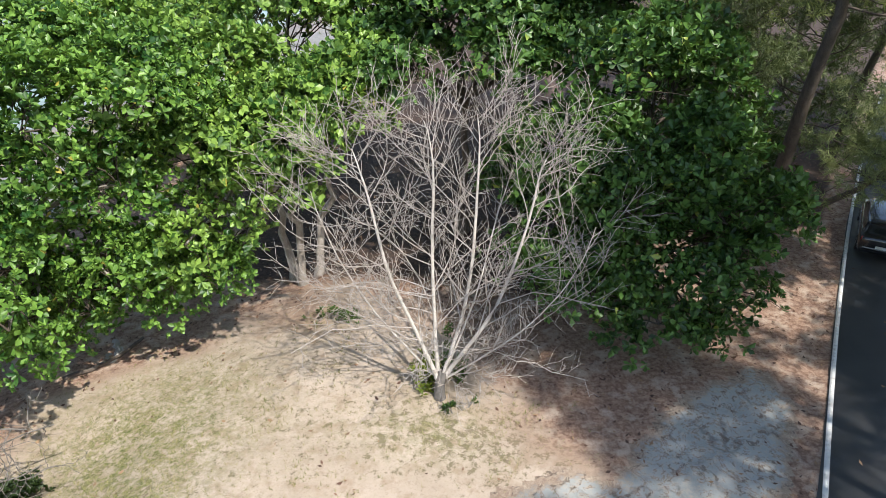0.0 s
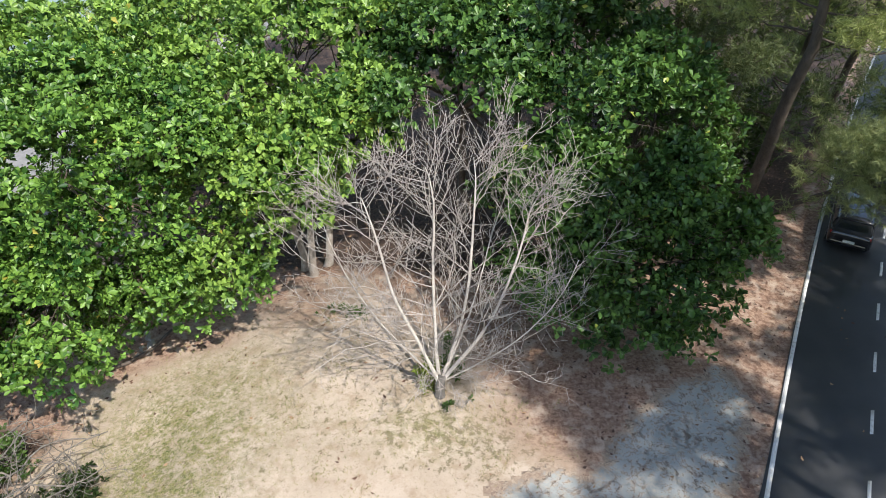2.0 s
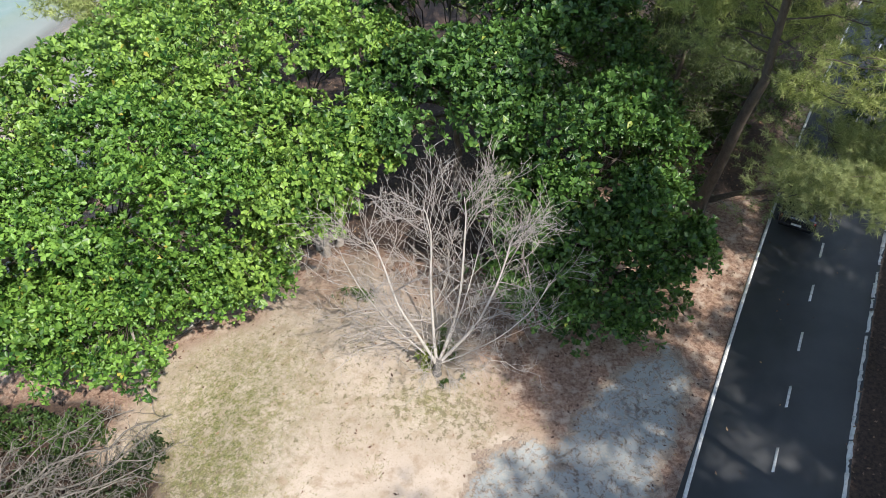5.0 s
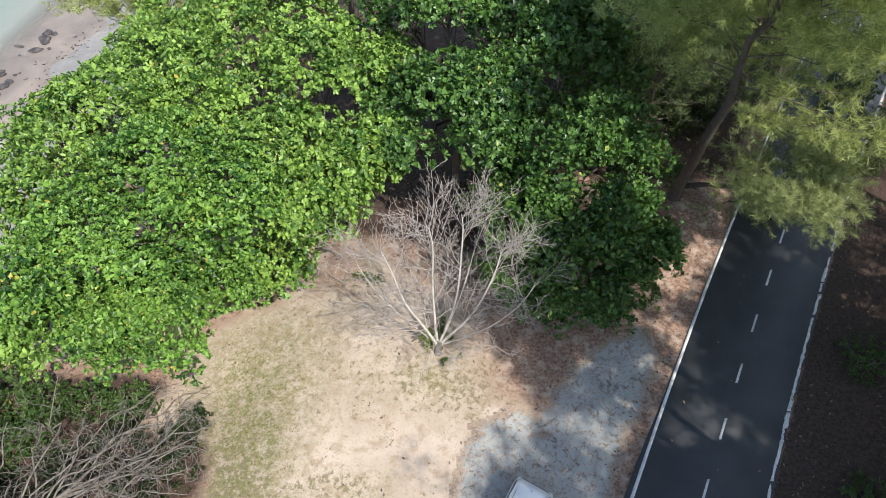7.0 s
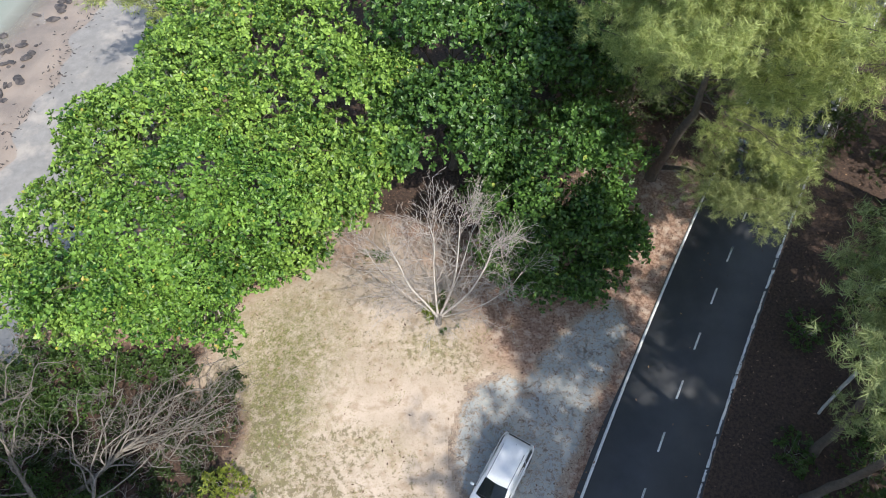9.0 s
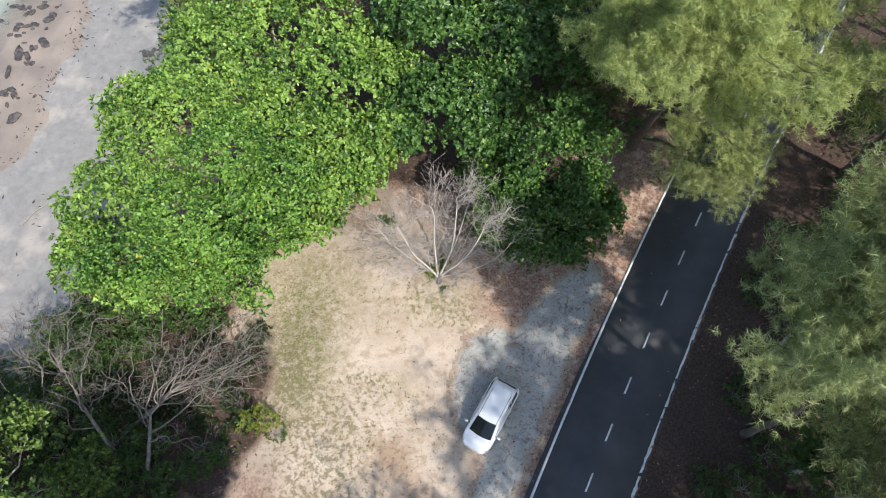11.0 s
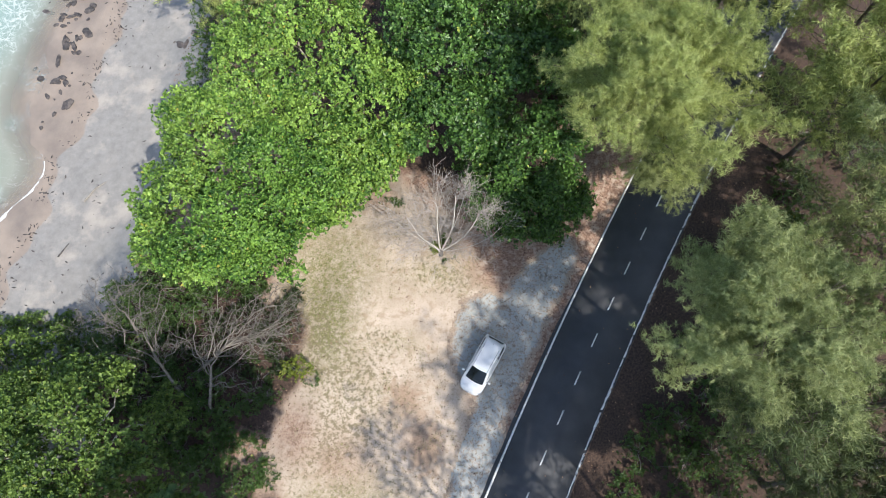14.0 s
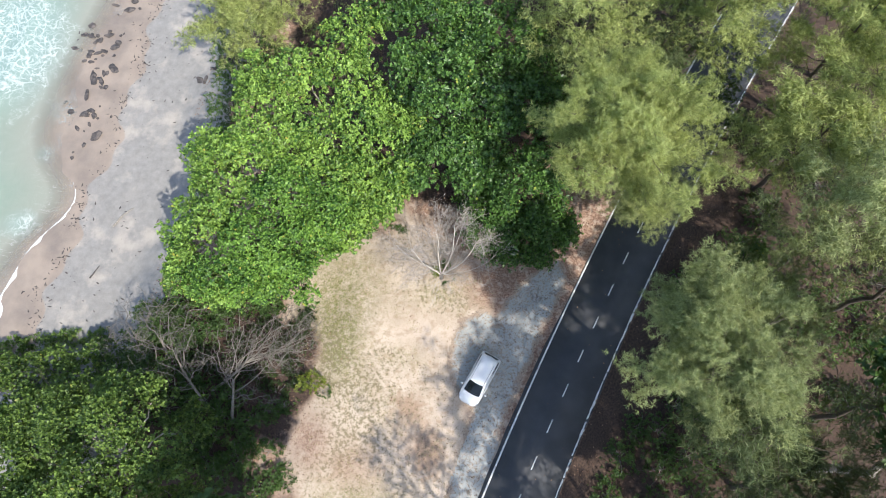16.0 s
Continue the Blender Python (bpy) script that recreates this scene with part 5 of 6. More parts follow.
for k, (p, rd, n) in enumerate((((-22.0, 11.6), (1.8, 1.6, 2.6), 420), ((-20.0, 12.6), (1.6, 1.5, 2.2), 320), ((-23.0, 9.4), (1.7, 1.4, 2.2), 340), ((-16.0, 6.2), (1.4, 1.2, 1.3), 220), ((-19.5, 4.0), (1.6, 1.4, 2.0), 300),
                             ((-14.4, 4.4), (1.5, 1.2, 1.2), 200), ((-15.2, 1.6), (1.7, 1.4, 1.5), 260), ((-17.0, 12.0), (1.6, 1.2, 2.0), 260), ((-21.0, 15.6), (1.3, 1.8, 2.2), 260),
                             ((-21.0, 19.5), (1.2, 1.8, 2.2), 240), ((-20.0, 23.5), (1.4, 1.8, 2.2), 240), ((-18.5, 28.0), (1.6, 2.0, 2.4), 280), ((-17.0, 32.5), (1.8, 2.2, 2.6), 300), ((-15.5, 36.0), (1.8, 1.8, 2.8), 280), ((-19.0, 37.0), (1.8, 1.6, 3.4), 280), ((-18.6, 34.0), (1.6, 1.6, 3.4), 260), ((-19.0, 30.8), (1.6, 1.6, 3.2), 260), ((-19.6, 27.4), (1.6, 1.6, 3.0), 240), ((-19.4, 40.0), (2.0, 1.8, 3.4), 280),
                             ((-20.6, 8.6), (1.5, 1.3, 1.4), 230), 
                             ((-17.2, 3.6), (1.5, 1.2, 1.3), 220), ((-12.8, 2.4), (1.2, 1.0, 0.7), 120), ((-13.6, -0.6), (1.5, 1.3, 1.2), 200), ((-25.5, 8.6), (1.8, 1.4, 1.8), 300), ((-22.0, 6.6), (1.5, 1.3, 1.6), 260), ((-19.0, 14.2), (1.3, 1.2, 1.8), 200),
                             ((-18.2, 6.0), (1.6, 1.3, 1.1), 240), ((-16.6, 5.0), (1.5, 1.2, 1.0), 200), ((-20.8, 5.4), (1.6, 1.4, 1.8), 280), ((-13.0, 5.2), (1.3, 1.0, 0.8), 150), ((-18.6, 11.4), (1.5, 1.3, 1.6), 240),
                             ((-23.8, 13.2), (1.3, 1.3, 1.5), 200), ((-16.6, 0.6), (1.6, 1.4, 1.6), 240), ((-24.6, 10.6), (1.6, 1.4, 1.8), 260), ((-26.6, 9.0), (1.6, 1.2, 1.6), 240), ((-22.4, 8.0), (1.6, 1.4, 1.8), 280), ((-19.2, 7.2), (1.3, 1.1, 1.2), 200),
                             ((-18.6, 2.4), (1.6, 1.5, 1.6), 260), ((-24.0, 4.0), (2.0, 1.8, 2.4), 360), ((-27.5, 6.2), (2.0, 1.6, 2.0), 320), ((-30.0, 6.0), (2.0, 1.6, 2.0), 320), 
                             ((-19.6, 9.8), (1.7, 1.5, 1.3), 300), ((-17.4, 1.8), (1.7, 1.4, 1.4), 260),
                             ((-20.4, 10.6), (1.5, 1.3, 1.6), 260), ((-21.4, 13.4), (1.4, 1.2, 1.6), 240), ((-14.6, 2.8), (1.3, 1.0, 0.9), 180), ((-12.0, 0.4), (1.3, 1.1, 0.8), 180), ((-22.8, 10.6), (1.6, 1.3, 1.5), 260),
                             ((-13.6, 13.2), (1.3, 1.0, 1.3), 200), ((-15.4, 13.2), (1.3, 1.0, 1.5), 220), ((-17.4, 13.4), (1.4, 1.1, 1.6), 240))):
    shrub(p, rd, 100 + k, n, M_SHRUB, 0.19, SH)
# These leaves carry the shade of the bare branches in their colour.
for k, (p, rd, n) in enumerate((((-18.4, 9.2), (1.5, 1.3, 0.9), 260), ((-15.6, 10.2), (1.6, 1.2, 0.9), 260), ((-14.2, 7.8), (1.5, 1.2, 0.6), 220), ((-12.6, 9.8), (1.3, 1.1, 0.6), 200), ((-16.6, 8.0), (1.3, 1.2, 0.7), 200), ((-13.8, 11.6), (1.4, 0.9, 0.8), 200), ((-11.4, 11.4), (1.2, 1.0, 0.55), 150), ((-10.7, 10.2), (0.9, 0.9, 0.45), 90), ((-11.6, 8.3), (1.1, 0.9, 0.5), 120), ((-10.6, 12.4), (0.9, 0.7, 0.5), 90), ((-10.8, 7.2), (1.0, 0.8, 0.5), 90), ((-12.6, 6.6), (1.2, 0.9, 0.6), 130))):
    shrub(p, rd, 190 + k, n, M_SCRUB_SHADE, 0.17, "low scrub beneath bare grey branches, leaves coloured as shaded")
for k, (p, rd, n) in enumerate((((-35.4, 11.0), (1.5, 0.9, 1.0), 170), ((-33.0, 11.2), (1.5, 0.9, 0.9), 170), ((-30.6, 11.6), (1.4, 0.8, 0.9), 150), ((-28.4, 11.6), (1.2, 0.8, 0.9), 120), ((-37.4, 10.6), (1.6, 0.9, 1.0), 170))):
    shrub(p, rd, 220 + k, n, M_SHORE, 0.21, "low leafy scrub at the top of the beach")
shrub((-9.9, 7.2), (1.3, 1.0, 1.5), 130, 220, M_YELLOW, 0.15, "yellowish green bush at the edge of the clearing")
shrub((-9.0, 6.5), (0.8, 0.7, 0.9), 131, 90, M_SHRUB, 0.14, "small green bush at the edge of the clearing")
shrub((-11.8, 5.6), (1.1, 0.8, 0.8), 132, 90, M_SHRUB, 0.14, "low sparse bush on dry soil")
RS = "dark undergrowth beneath the roadside trees"
for k, (p, rd, n) in enumerate((((17.4, 1.5), (2.0, 1.8, 2.6), 420), ((14.6, -2.5), (1.8, 1.8, 2.4), 360), ((19.5, 7.5), (1.6, 1.8, 2.4), 300), ((21.0, 14.0), (1.6, 2.2, 2.4), 260), ((22.5, 17.0), (1.6, 1.8, 2.8), 320),
                             ((24.0, 5.0), (2.0, 2.0, 2.6), 300), ((26.0, 11.0), (2.0, 2.0, 2.6), 300), ((20.0, 4.0), (1.8, 1.8, 2.4), 320), ((18.0, -2.0), (2.0, 2.0, 2.6), 300), ((17.2, 5.2), (1.3, 1.5, 1.8), 240), ((16.4, 8.4), (1.0, 1.2, 1.2), 160), ((20.4, 9.2), (1.3, 1.2, 2.0), 220), ((15.6, 3.4), (1.2, 1.4, 1.6), 200), ((22.4, 9.6), (1.8, 1.8, 2.6), 300), ((18.6, 14.6), (1.0, 1.2, 1.2), 150), ((28.4, 9.6), (2.0, 1.8, 2.6), 300), ((30.0, 12.6), (2.0, 1.8, 2.8), 300), ((27.4, 13.6), (1.8, 1.8, 2.6), 280), ((31.4, 9.4), (2.0, 1.8, 2.6), 300), ((29.4, 16.4), (2.0, 1.8, 2.8), 300), ((25.4, 18.2), (1.6, 1.6, 2.4), 240), ((20.6, 1.6), (1.8, 1.8, 2.2), 280), ((11.4, -1.0), (1.3, 1.5, 1.2), 260), ((12.6, 1.6), (1.4, 1.5, 1.4), 280), ((12.4, -3.6), (1.6, 1.5, 1.5), 300), ((15.4, 0.6), (1.5, 1.6, 1.6), 280), ((14.2, 3.6), (1.1, 1.4, 1.1), 220), ((10.4, -4.0), (1.3, 1.6, 1.2), 240))):
    shrub(p, rd, 140 + k, n, M_SHRUB, 0.17, RS, "undergrowth")
# Roadside scrub in the darkened leaf, tree shade put into its colour.
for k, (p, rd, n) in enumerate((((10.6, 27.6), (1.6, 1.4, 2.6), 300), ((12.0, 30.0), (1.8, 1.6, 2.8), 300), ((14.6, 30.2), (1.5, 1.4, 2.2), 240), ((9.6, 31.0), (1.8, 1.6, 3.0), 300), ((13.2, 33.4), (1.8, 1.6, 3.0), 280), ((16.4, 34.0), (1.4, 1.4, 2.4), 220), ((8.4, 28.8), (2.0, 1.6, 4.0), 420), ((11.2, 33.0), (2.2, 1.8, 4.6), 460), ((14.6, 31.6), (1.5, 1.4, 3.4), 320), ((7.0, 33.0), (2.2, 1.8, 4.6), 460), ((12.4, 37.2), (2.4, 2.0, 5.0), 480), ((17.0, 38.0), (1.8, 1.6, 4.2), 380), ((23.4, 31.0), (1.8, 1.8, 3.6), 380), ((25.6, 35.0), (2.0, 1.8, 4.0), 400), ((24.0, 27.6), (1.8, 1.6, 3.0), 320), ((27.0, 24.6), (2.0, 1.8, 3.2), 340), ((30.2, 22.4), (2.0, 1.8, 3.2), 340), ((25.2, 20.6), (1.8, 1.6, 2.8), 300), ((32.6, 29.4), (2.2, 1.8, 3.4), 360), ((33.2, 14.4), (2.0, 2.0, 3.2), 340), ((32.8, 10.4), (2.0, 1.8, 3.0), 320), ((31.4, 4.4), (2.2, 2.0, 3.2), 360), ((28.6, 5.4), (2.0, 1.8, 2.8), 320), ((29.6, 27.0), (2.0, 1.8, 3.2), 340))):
    shrub(p, rd, 170 + k, n, M_SCRUB_SHADE, 0.21, "scrub under the casuarinas beside the road, leaves coloured as shaded", "undergrowth")
shrub((12.6, 25.8), (0.9, 0.8, 1.3), 160, 110, M_ALMOND_SHADE, 0.16, "fresh green sapling by a casuarina trunk", "sapling")


# ---- cars ----
def loft(rings):
    """A closed skin over rings of equal length."""
    bm = bmesh.new()
    rows = [[bm.verts.new(p) for p in ring] for ring in rings]
    m = len(rows[0])
    for a, b in zip(rows, rows[1:]):
        for i in range(m):
            bm.faces.new((a[i], a[(i + 1) % m], b[(i + 1) % m], b[i]))
    bm.faces.new(rows[0][::-1])
    bm.faces.new(rows[-1])
    bmesh.ops.recalc_face_normals(bm, faces=bm.faces)
    return bm


def slab(corners, thick):
    """A thin pane over four corners, thickened along its normal, with bevelled rim."""
    c = [Vector(p) for p in corners]
    nrm = (c[1] - c[0]).cross(c[3] - c[0]).normalized() * thick
    bm = bmesh.new()
    lo, hi = [bm.verts.new(p) for p in c], [bm.verts.new(p + nrm) for p in c]
    bm.faces.new(lo[::-1]), bm.faces.new(hi)
    for i in range(4):
        bm.faces.new((lo[i], lo[(i + 1) % 4], hi[(i + 1) % 4], hi[i]))
    bmesh.ops.recalc_face_normals(bm, faces=bm.faces)
    return bm


def box(cx, cy, cz, sx, sy, sz, bev=0.02):
    bm = bmesh.new()
    bmesh.ops.create_cube(bm, size=1, matrix=Matrix.LocRotScale((cx, cy, cz), None, (sx, sy, sz)))
    bmesh.ops.bevel(bm, geom=bm.edges[:], offset=bev, segments=2, affect="EDGES", profile=0.6)
    return bm


def wheel_mesh(bm_r, width, rings):
    bm = bmesh.new()
    prof = rings
    seg = 24
    rows = [[bm.verts.new((p[0] * math.cos(a), p[1], p[0] * math.sin(a))) for p in prof] for a in (2 * math.pi * k / seg for k in range(seg))]
    for a, b in zip(rows, rows[1:] + rows[:1]):
        for i in range(len(prof) - 1):
            bm.faces.new((a[i], a[i + 1], b[i + 1], b[i]))
    bmesh.ops.recalc_face_normals(bm, faces=bm.faces)
    return bm


def car(name, paint, label, m, L=4.05, W=1.68, H=1.60):
    """A compact hatchback; x ahead, y to its left, z up from the ground."""
    ob = tagged(new(name), label, "car")
    h = L / 2
    w = W / 2
    belt = 0.95

    def ring(x, half, lo, hi, crown):
        side = [(half * 0.90, lo), (half * 0.985, lo + 0.10), (half, lo + (hi - lo) * 0.45), (half * 0.985, lo + (hi - lo) * 0.72), (half * 0.945, hi - 0.03), (half * 0.86, hi), (half * 0.45, hi + crown)]
        return [(x, y, z) for y, z in side] + [(x, 0, hi + crown * 1.25)] + [(x, -y, z) for y, z in reversed(side)]

    shell = [(h, 0.42, 0.26, 0.50, 0.01), (h - 0.04, 0.60, 0.2, 0.62, 0.015), (h - 0.11, 0.74, 0.18, 0.72, 0.02), (h - 0.24, 0.87, 0.17, 0.80, 0.03), (h - 0.45, 0.97, 0.17, 0.87, 0.04), (h - 0.70, 1.0, 0.17, 0.92, 0.04), (h - 0.92, 1.0, 0.17, belt, 0.04),
             (0.3, 1.0, 0.17, belt, 0.02), (-0.8, 1.0, 0.17, belt, 0.02), (-h + 0.55, 0.99, 0.18, belt + 0.01, 0.02), (-h + 0.18, 0.95, 0.2, belt, 0.02), (-h + 0.04, 0.90, 0.26, 0.90, 0.01), (-h, 0.84, 0.30, 0.76, 0.01)]
    body = part("body", loft([ring(x, w * k, lo, hi, c) for x, k, lo, hi, c in shell]), paint, ob, smooth=True)
    # cabin: windows between the belt and the roof
    bf, br, tf, tr_ = h - 0.80, -h + 0.10, h - 1.62, -h + 0.38
    wb, wt, zt = w * 0.90, w * 0.77, H - 0.10

    def rung(f, bulge=0.0):
        z = belt + (zt - belt) * f
        xf, xr, y = bf + (tf - bf) * f, br + (tr_ - br) * f, wb + (wt - wb) * f + bulge
        return [(xf, y * 0.86, z), (xf - 0.16, y, z), (0.0, y + 0.015, z), (xr + 0.18, y * 0.99, z), (xr, y * 0.86, z), (xr - 0.03, 0, z), (xr, -y * 0.86, z), (xr + 0.18, -y * 0.99, z), (0.0, -y - 0.015, z), (xf - 0.16, -y, z), (xf, -y * 0.86, z), (xf + 0.07, 0, z)]

    part("cabin", loft([rung(-0.05), rung(0.35, 0.012), rung(0.7, 0.012), rung(1.0)]), paint, ob, "painted pillars and window frames", smooth=False)
    roof_rings = []
    for f in np.linspace(0, 1, 9):
        x = tf + 0.07 + (tr_ - 0.05 - tf - 0.07) * f
        half = wt * (0.90 + 0.12 * math.sin(math.pi * min(1, f * 1.15 + 0.1)))
        lift = 0.085 * math.sin(math.pi * (0.12 + 0.80 * f)) ** 0.7
        roof_rings.append([(x, half, zt - 0.03), (x, half * 1.0, zt + 0.02), (x, half * 0.86, zt + 0.03 + lift * 0.55), (x, half * 0.4, zt + 0.035 + lift), (x, -half * 0.4, zt + 0.035 + lift), (x, -half * 0.86, zt + 0.03 + lift * 0.55), (x, -half, zt + 0.02), (x, -half, zt - 0.03)])
    roof = part("roof", loft(roof_rings), paint, ob, smooth=True)
    for sgn in (1, -1):
                part("roof_seam", box(-0.35, sgn * wt * 0.80, zt + 0.082, 1.7, 0.018, 0.012, 0.004), M_TRIM, roof, "dark roof seam")
    part("antenna", box(tr_ + 0.22, 0, zt + 0.11, 0.06, 0.02, 0.03, 0.006), M_TRIM, roof, "short black aerial")

    def at(f, x, y):
        return (x, y, belt + (zt - belt) * f)

    pane = bmesh.new()
    rows_ = []
    for f in (0.03, 0.35, 0.7, 0.97):
        z = belt + (zt - belt) * f
        xf, yy = bf + (tf - bf) * f, (wb + (wt - wb) * f) * 0.84
        rows_.append([(xf + 0.085 - 0.085 * (u / 1.0) ** 2 * 1.0, yy * u, z + 0.012) for u in (-1, -0.66, -0.33, 0, 0.33, 0.66, 1)])
    for dz in (0.0, 0.018):
        grid_ = [[pane.verts.new((p[0] + dz, p[1], p[2] + dz)) for p in row] for row in rows_]
        for a_, b_ in zip(grid_, grid_[1:]):
            for c_ in range(6):
                pane.faces.new((a_[c_], a_[c_ + 1], b_[c_ + 1], b_[c_]))
    ws = part("windscreen", pane, M_GLASS, ob, "dark sloping windscreen", smooth=True)
    part("wiper", box(bf - 0.05, 0.2, belt + 0.125, 0.02, 0.55, 0.015, 0.004), M_TRIM, ws)
    part("wiper", box(bf - 0.05, -0.3, belt + 0.125, 0.02, 0.45, 0.015, 0.004), M_TRIM, ws)
    part("rear_window", slab([(br + 0.0, -0.56, belt + 0.10), (br + 0.0, 0.56, belt + 0.10), (tr_ - 0.02, 0.46, zt - 0.03), (tr_ - 0.02, -0.46, zt - 0.03)], 0.05), M_GLASS, ob, "dark rear window")
    for sgn in (1, -1):
        for xa, xb in ((bf - 0.42, 0.06), (-0.02, -0.98), (-1.04, br + 0.30)):
            fa, fb = 0.12, 0.90
            shift = (tf - bf) * (fb - fa) if xa == bf - 0.42 else 0
            c = [(xa, sgn * (wb + (wt - wb) * fa + 0.016), at(fa, 0, 0)[2]), (xb, sgn * (wb + (wt - wb) * fa + 0.016), at(fa, 0, 0)[2]), (xb, sgn * (wb + (wt - wb) * fb + 0.016), at(fb, 0, 0)[2]), (xa + shift, sgn * (wb + (wt - wb) * fb + 0.016), at(fb, 0, 0)[2])]
            part("side_window", slab(c if sgn < 0 else c[::-1], 0.012), M_GLASS, ob, "tinted side window")
        mir = part("mirror", box(bf - 0.30, sgn * (w + 0.13), belt + 0.10, 0.12, 0.20, 0.14, 0.045), paint, ob, smooth=True)
        part("mirror_arm", box(bf - 0.30, sgn * (w + 0.0), belt + 0.06, 0.05, 0.14, 0.04, 0.01), M_TRIM, mir)
        part("headlight", box(h - 0.33, sgn * w * 0.74, 0.72, 0.30, 0.24, 0.13, 0.05), M_LENS, ob, "clear headlight", smooth=True)
        part("tail_light", box(-h + 0.075, sgn * w * 0.80, 0.74, 0.09, 0.15, 0.28, 0.03), M_RED, ob, "red tail light", smooth=True)
        for x in (0.35, -0.65):
            part("door_handle", box(x, sgn * (w + 0.005), 0.82, 0.20, 0.035, 0.035, 0.012), paint, ob)
        for x in (h - 0.80, -h + 0.72):
            wh = part("wheel", wheel_mesh(0.3, 0.2, [(0.17, -0.02), (0.19, -0.1), (0.27, -0.105), (0.30, -0.07), (0.305, 0), (0.30, 0.07), (0.27, 0.105), (0.19, 0.1), (0.17, 0.02)]), M_TYRE, ob, "black tyre")
            wh.location = (x, sgn * (w - 0.10), 0.30)
            part("rim", wheel_mesh(0.2, 0.2, [(0.0, 0.085), (0.05, 0.09), (0.15, 0.075), (0.19, 0.095), (0.19, -0.095), (0.15, -0.075), (0.05, -0.09), (0.0, -0.085)]), M_RIM, wh)
    part("grille", box(h - 0.04, 0, 0.50, 0.06, 0.64, 0.14, 0.02), M_TRIM, ob)
    part("bumper", box(h - 0.09, 0, 0.30, 0.12, 0.95, 0.14, 0.04), M_TRIM, ob)
    part("rear_bumper", box(-h + 0.04, 0, 0.40, 0.12, 1.35, 0.20, 0.05), paint, ob)
    part("plate", box(h + 0.005, 0, 0.42, 0.012, 0.44, 0.11, 0.003), M_PLATE, ob)
    part("plate", box(-h - 0.026, 0, 0.55, 0.012, 0.44, 0.11, 0.003), M_PLATE, ob)
    ob.matrix_world = m
    return ob


car("parked_car", M_WHITE, "white compact hatchback parked on the grey lay-by", pose(2.68, 7.24, 0.018, 0, 0, 240.0))
car("dark_car", M_BLACKPAINT, "black car on the asphalt road under the trees", pose(17.5, 24.9, 0.03, 0, 0, 60.0), 4.4, 1.70, 1.45)


# ---- things on the shore ----
def boulder(x, y, size, seed, label="dark wet rock on the shore", name="rock", material=M_ROCK, flat=0.6, sink=0.25):
    r = np.random.default_rng(seed)
    bm = bmesh.new()
    bmesh.ops.create_icosphere(bm, subdivisions=3, radius=1)
    k = [unit(r.normal(size=3)) for _ in range(7)]
    c = [r.uniform(0.62, 0.95) for _ in range(7)]
    for v in bm.verts:
        p = np.array(v.co)
        s = 1.0
        for kk, cc in zip(k, c):
            d = p @ kk
            if d > cc:
                p = p - kk * (d - cc) * 0.9
        p = p * (1 + 0.16 * math.sin(5 * p[0] + seed) * math.cos(4.3 * p[1] + seed) + 0.08 * math.sin(11 * p[2] + 9 * p[0]))
        v.co = p * np.array(size) * np.array([1, 1, flat])
    z = float(ground_height(np.array([x]), np.array([y]))[0])
    ob = part(name, bm, material, None, smooth=False)
    ob.matrix_world = pose(x, y, z + max(size) * flat * (0.5 - sink), r.uniform(-12, 12), r.uniform(-12, 12), r.uniform(0, 360))
    return tagged(ob, label, "rock")


boulder(-19.4, 36.8, (1.15, 1.0, 1.1), 200, "large dark boulder at the top of the beach")
rr_ = np.random.default_rng(5)
for k, (cx, cy, n, sp) in enumerate(((-32.3, 37.3, 12, 0.8), (-34.4, 41.6, 12, 1.1), (-33.2, 39.2, 10, 0.9), (-33.0, 32.4, 8, 0.6), (-34.8, 33.4, 6, 0.9), (-30.6, 45.0, 8, 1.3), (-31.4, 40.6, 8, 1.2), (-33.4, 29.6, 4, 0.9), (-21.8, 35.9, 4, 0.7))):
    for j in range(n):
        sz = rr_.uniform(0.10, 0.36)
        boulder(cx + rr_.normal(0, sp * 0.8), cy + rr_.normal(0, sp), (sz * rr_.uniform(0.7, 2.0), sz * rr_.uniform(0.6, 1.3), sz * 0.7), 210 + k * 20 + j)


def flakes(pos, size, seed, normal_up=0.9, aspect=0.5):
    """Small curled leaves or scraps lying at pos."""
    r = np.random.default_rng(seed)
    n = len(pos)
    a = r.uniform(0, 6.28, n)
    L = r.uniform(*size, n)
    ux = np.stack([np.cos(a), np.sin(a), r.normal(0, 0.2, n)], -1)
    uy = np.stack([-np.sin(a), np.cos(a), r.normal(0, 0.25, n)], -1)
    p = np.asarray(pos)
    h = np.array([0, 0, 1.0])
    V = np.stack([p - ux * L[:, None] / 2 + h * 0.02, p - uy * (L * aspect / 2)[:, None], p + ux * L[:, None] / 2 + h * r.uniform(0, 0.35, n)[:, None] * L[:, None], p + uy * (L * aspect / 2)[:, None] + h * 0.012], 1)
    Q = np.arange(4 * n).reshape(-1, 4)
    return V.reshape(-1, 3), Q


def on_ground(x, y, lift=0.012):
    z = ground_height(x, y)
    lay = inside(LAYBY, x, y) > 0
    z = np.where(lay, np.maximum(z, 0.02), z)
    road_ = (x > left_line(y) - 0.33) & (x < right_line(y) + 0.13)
    z = np.where(road_, np.maximum(z, 0.037), z)
    return np.stack([x, y, z + lift], -1)


# wrack and driftwood scraps along the tide line
r = np.random.default_rng(301)
y = np.repeat(r.uniform(8, 48, 70), 6) + r.normal(0, 0.35, 420)
x = dry(y) - 0.5 + r.normal(0, 0.55, 420) + (r.random(420) < 0.28) * r.uniform(0, 8, 420)
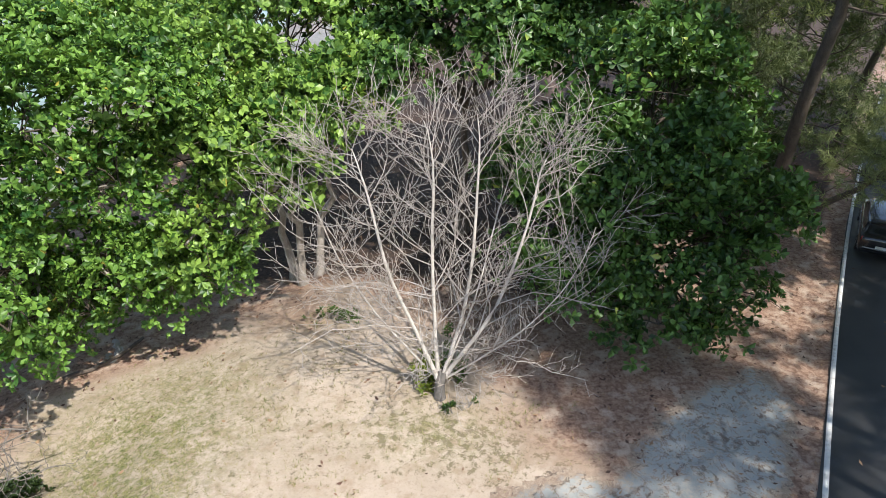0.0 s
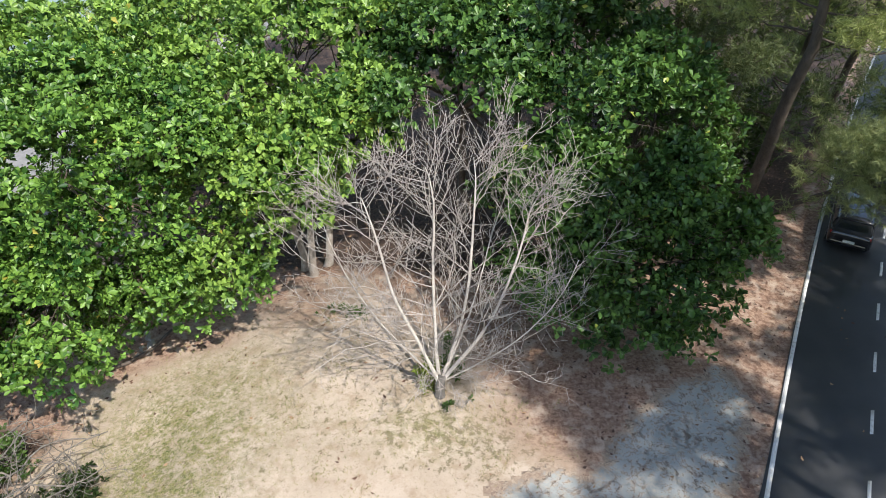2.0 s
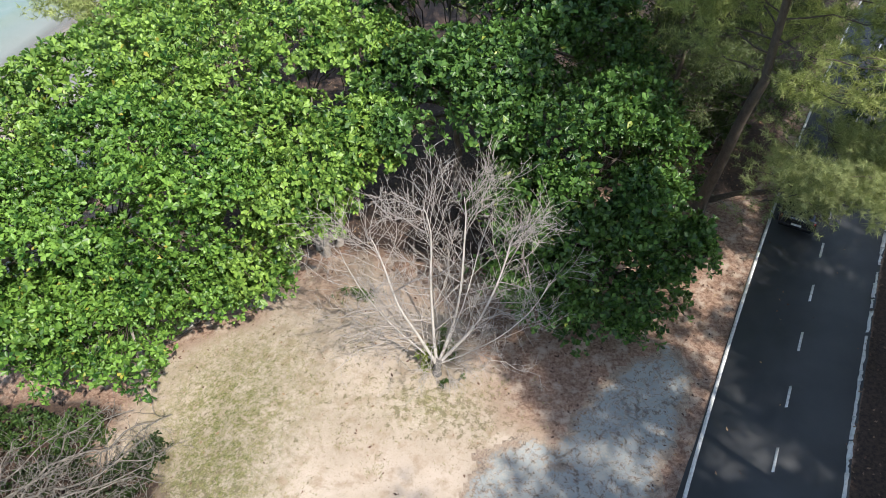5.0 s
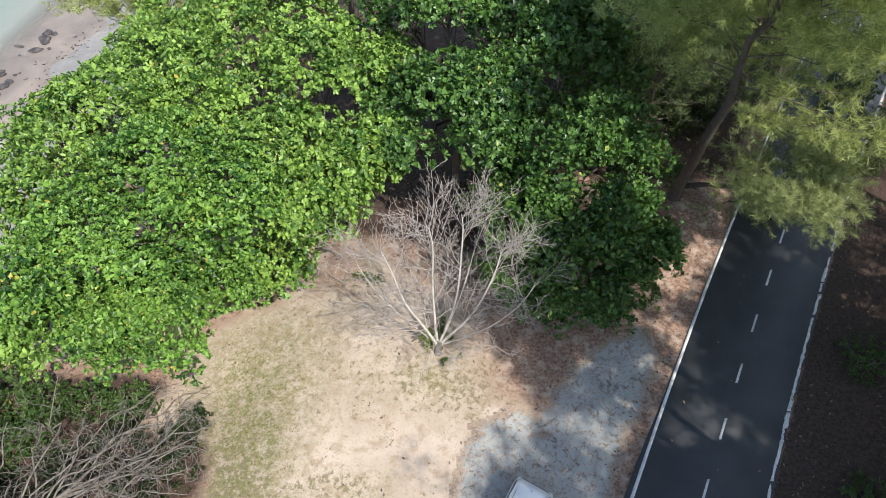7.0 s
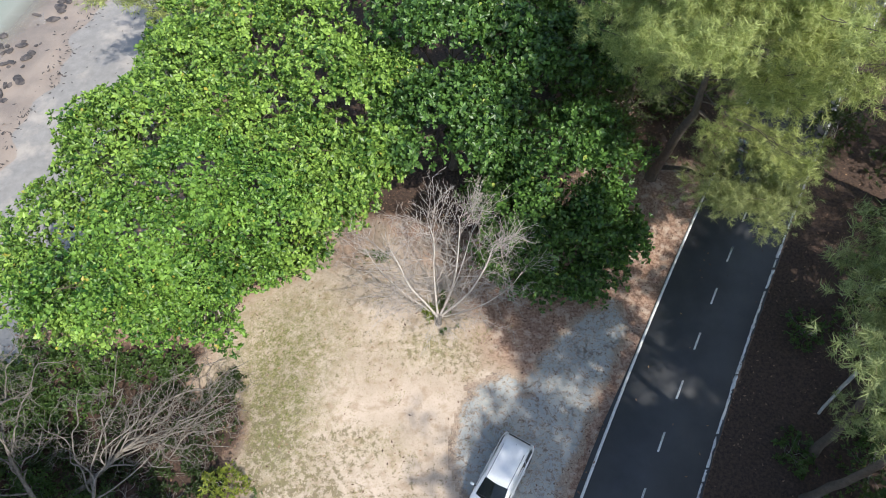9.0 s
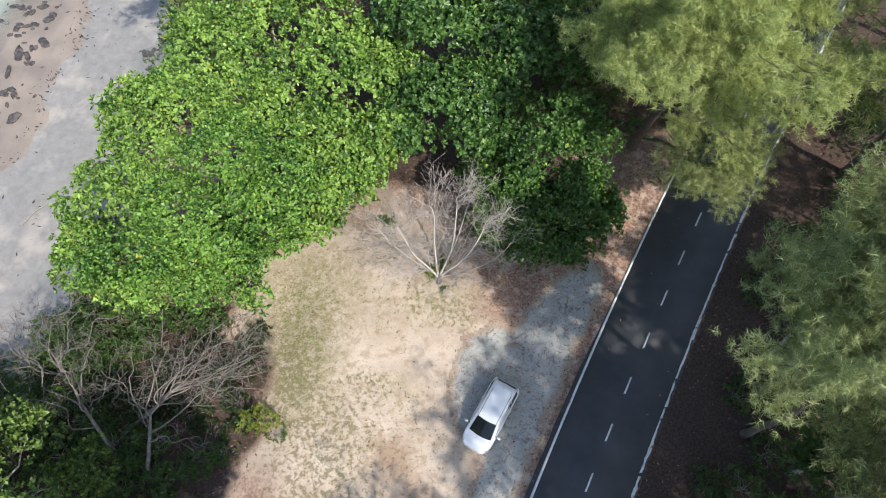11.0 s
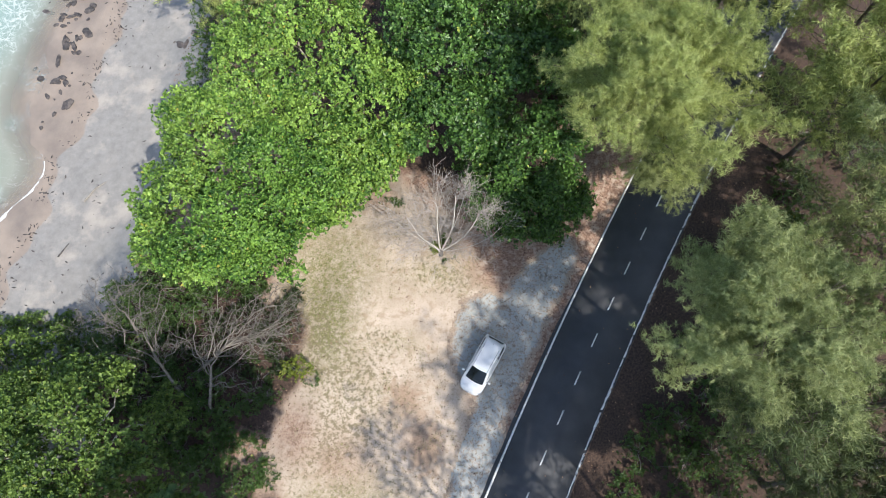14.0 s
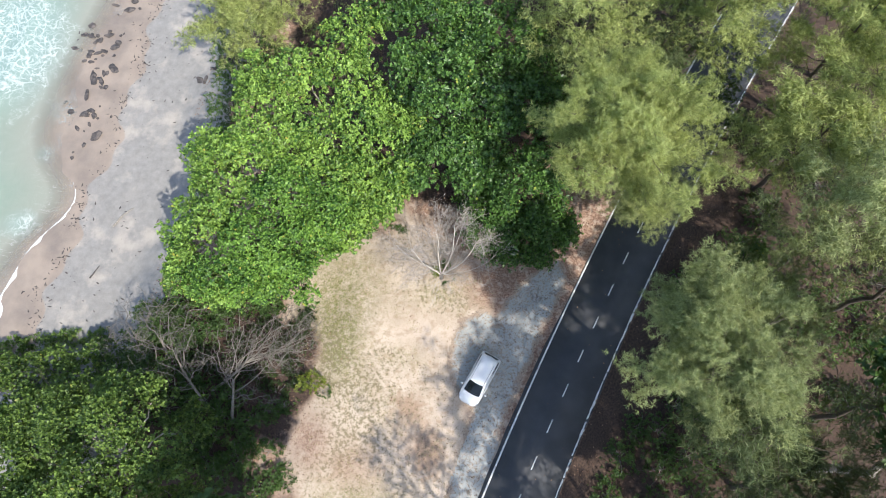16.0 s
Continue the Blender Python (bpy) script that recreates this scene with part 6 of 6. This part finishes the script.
V, Q = flakes(on_ground(x, y, 0.02), (0.1, 0.42), 302, aspect=0.35)
tagged(piece("seaweed", soup("seaweed", V, Q), M_ROCK), "dark scraps of seaweed and driftwood on the sand", "seaweed", kind="stuff")


def log(name, pts, r0, r1, material, label, category="log"):
    pts = np.array(pts, float)
    t, u = np.linspace(0, 1, len(pts)), np.linspace(0, 1, 14)
    line = np.stack([np.interp(u, t, pts[:, i]) for i in range(3)], -1) + np.random.default_rng(len(label)).normal(0, r0 * 0.15, (14, 3))
    V, Q = tubes([(line, np.linspace(r0, r1, 14))], 6)
    return tagged(piece(name, soup(name, V, Q, smooth=True), material), label, category)


zl = lambda x, y: float(ground_height(np.array([x]), np.array([y]))[0])
log("driftwood", [(-29.0, 21.5, zl(-29.0, 21.5) + 0.06), (-28.2, 22.6, zl(-28.2, 22.6) + 0.1), (-27.4, 23.2, zl(-27.4, 23.2) + 0.05)], 0.09, 0.03, M_GREYWOOD, "weathered driftwood branch on the beach")
log("driftwood", [(-30.3, 16.8, zl(-30.3, 16.8) + 0.05), (-29.6, 17.9, zl(-29.6, 17.9) + 0.07)], 0.07, 0.03, M_ROCK, "dark wet driftwood stick on the beach")
log("fallen_log", [(20.4, 12.2, 0.62), (19.3, 11.3, 0.52), (18.0, 10.2, 0.42)], 0.10, 0.07, M_DEAD, "pale fallen trunk in the roadside undergrowth")
log("fallen_branch", [(13.2, 26.1, 0.10), (13.9, 25.0, 0.06), (14.7, 24.6, 0.05)], 0.035, 0.015, M_GREYWOOD, "thin bent branch on the leaf litter", "branch")
log("fallen_branch", [(-11.9, 17.3, zl(-11.9, 17.3) + 0.05), (-11.1, 17.8, zl(-11.1, 17.8) + 0.09), (-10.45, 18.5, zl(-10.45, 18.5) + 0.1), (-10.2, 19.5, zl(-10.2, 19.5) + 0.08)], 0.08, 0.05, M_CAS_BARK, "dark curved log half sunk in the soil", "log")
r = np.random.default_rng(77)
for k in range(14):
    s = r.uniform(0.06, 0.15)
    boulder(-10.95 + r.normal(0, 0.25), 18.75 + r.normal(0, 0.22), (s, s * 0.8, s), 400 + k, "pale stone in a small heap", "stone", M_STONE)

# dry leaves on the ground, thick under the trees and thin on the sand
r = np.random.default_rng(501)
x, y = r.uniform(-24, 26, 60000), r.uniform(-6, 40, 60000)
cl = inside(CLEARING, x, y)
dens = np.where(cl > 0.6, 0.018 + 0.14 * (lattice(x * 1.6, y * 1.6, 55) > 0.5), np.where(cl > -0.5, 0.25, 0.45))
dens = np.where((x > right_line(y) + 0.3) | ((cl < -0.3) & (x < -10.5) & (y < 12.5)), 0.14, dens)
onroad = (x > left_line(y) - 0.2) & (x < right_line(y))
dens = np.where(onroad, 0.012, dens)
dens = np.where(inside(LAYBY, x, y) > 0.0, 0.035, dens)
dens = np.where(x - shore(y) < 13, 0, dens)
k = r.random(len(x)) < dens
V, Q = flakes(on_ground(x[k], y[k]), (0.06, 0.18), 502)
tagged(piece("leaf_litter", soup("leaf_litter", V, Q), M_LITTER), "scattered dry brown leaves on the soil", "dry leaves", kind="stuff")

# thin grass
r = np.random.default_rng(511)
x, y = r.uniform(-13, 4, 52000), r.uniform(-4, 21, 52000)
g = 0.95 * blob(x, y, -8.0, 14.3, 2.6, 3.2) + 0.8 * blob(x, y, -7.6, 10.5, 1.6, 2.6) + 0.22 * blob(x, y, -6.0, 6.0, 3.0, 3.0) + 0.45 * blob(x, y, -0.6, 14.2, 2.4, 1.1) + 0.7 * blob(x, y, -6.5, -1.5, 3, 2) + 0.02 + 0.5 * (lattice(x * 1.6, y * 1.6, 55) > 0.55) * (inside(CLEARING, x, y) > 0)
k = r.random(len(x)) < g * (0.35 + 0.65 * (lattice(x * 2, y * 2, 57) > 0))
P = on_ground(x[k], y[k], -0.01)
n = len(P)
Vs = []
for b in range(5):
    a = r.uniform(0, 6.28, n)
    out = np.stack([np.cos(a), np.sin(a), r.uniform(0.5, 1.6, n)], -1) * r.uniform(0.03, 0.11, n)[:, None]
    side = np.stack([-np.sin(a), np.cos(a), a * 0], -1) * 0.006
    Vs.append(np.stack([P - side, P + side, P + out], 1))
V = np.concatenate(Vs).reshape(-1, 3)
tagged(piece("grass", soup("grass", V, tris=np.arange(len(V)).reshape(-1, 3)), M_GRASS), "short dry grass on sandy soil", "grass", kind="stuff")
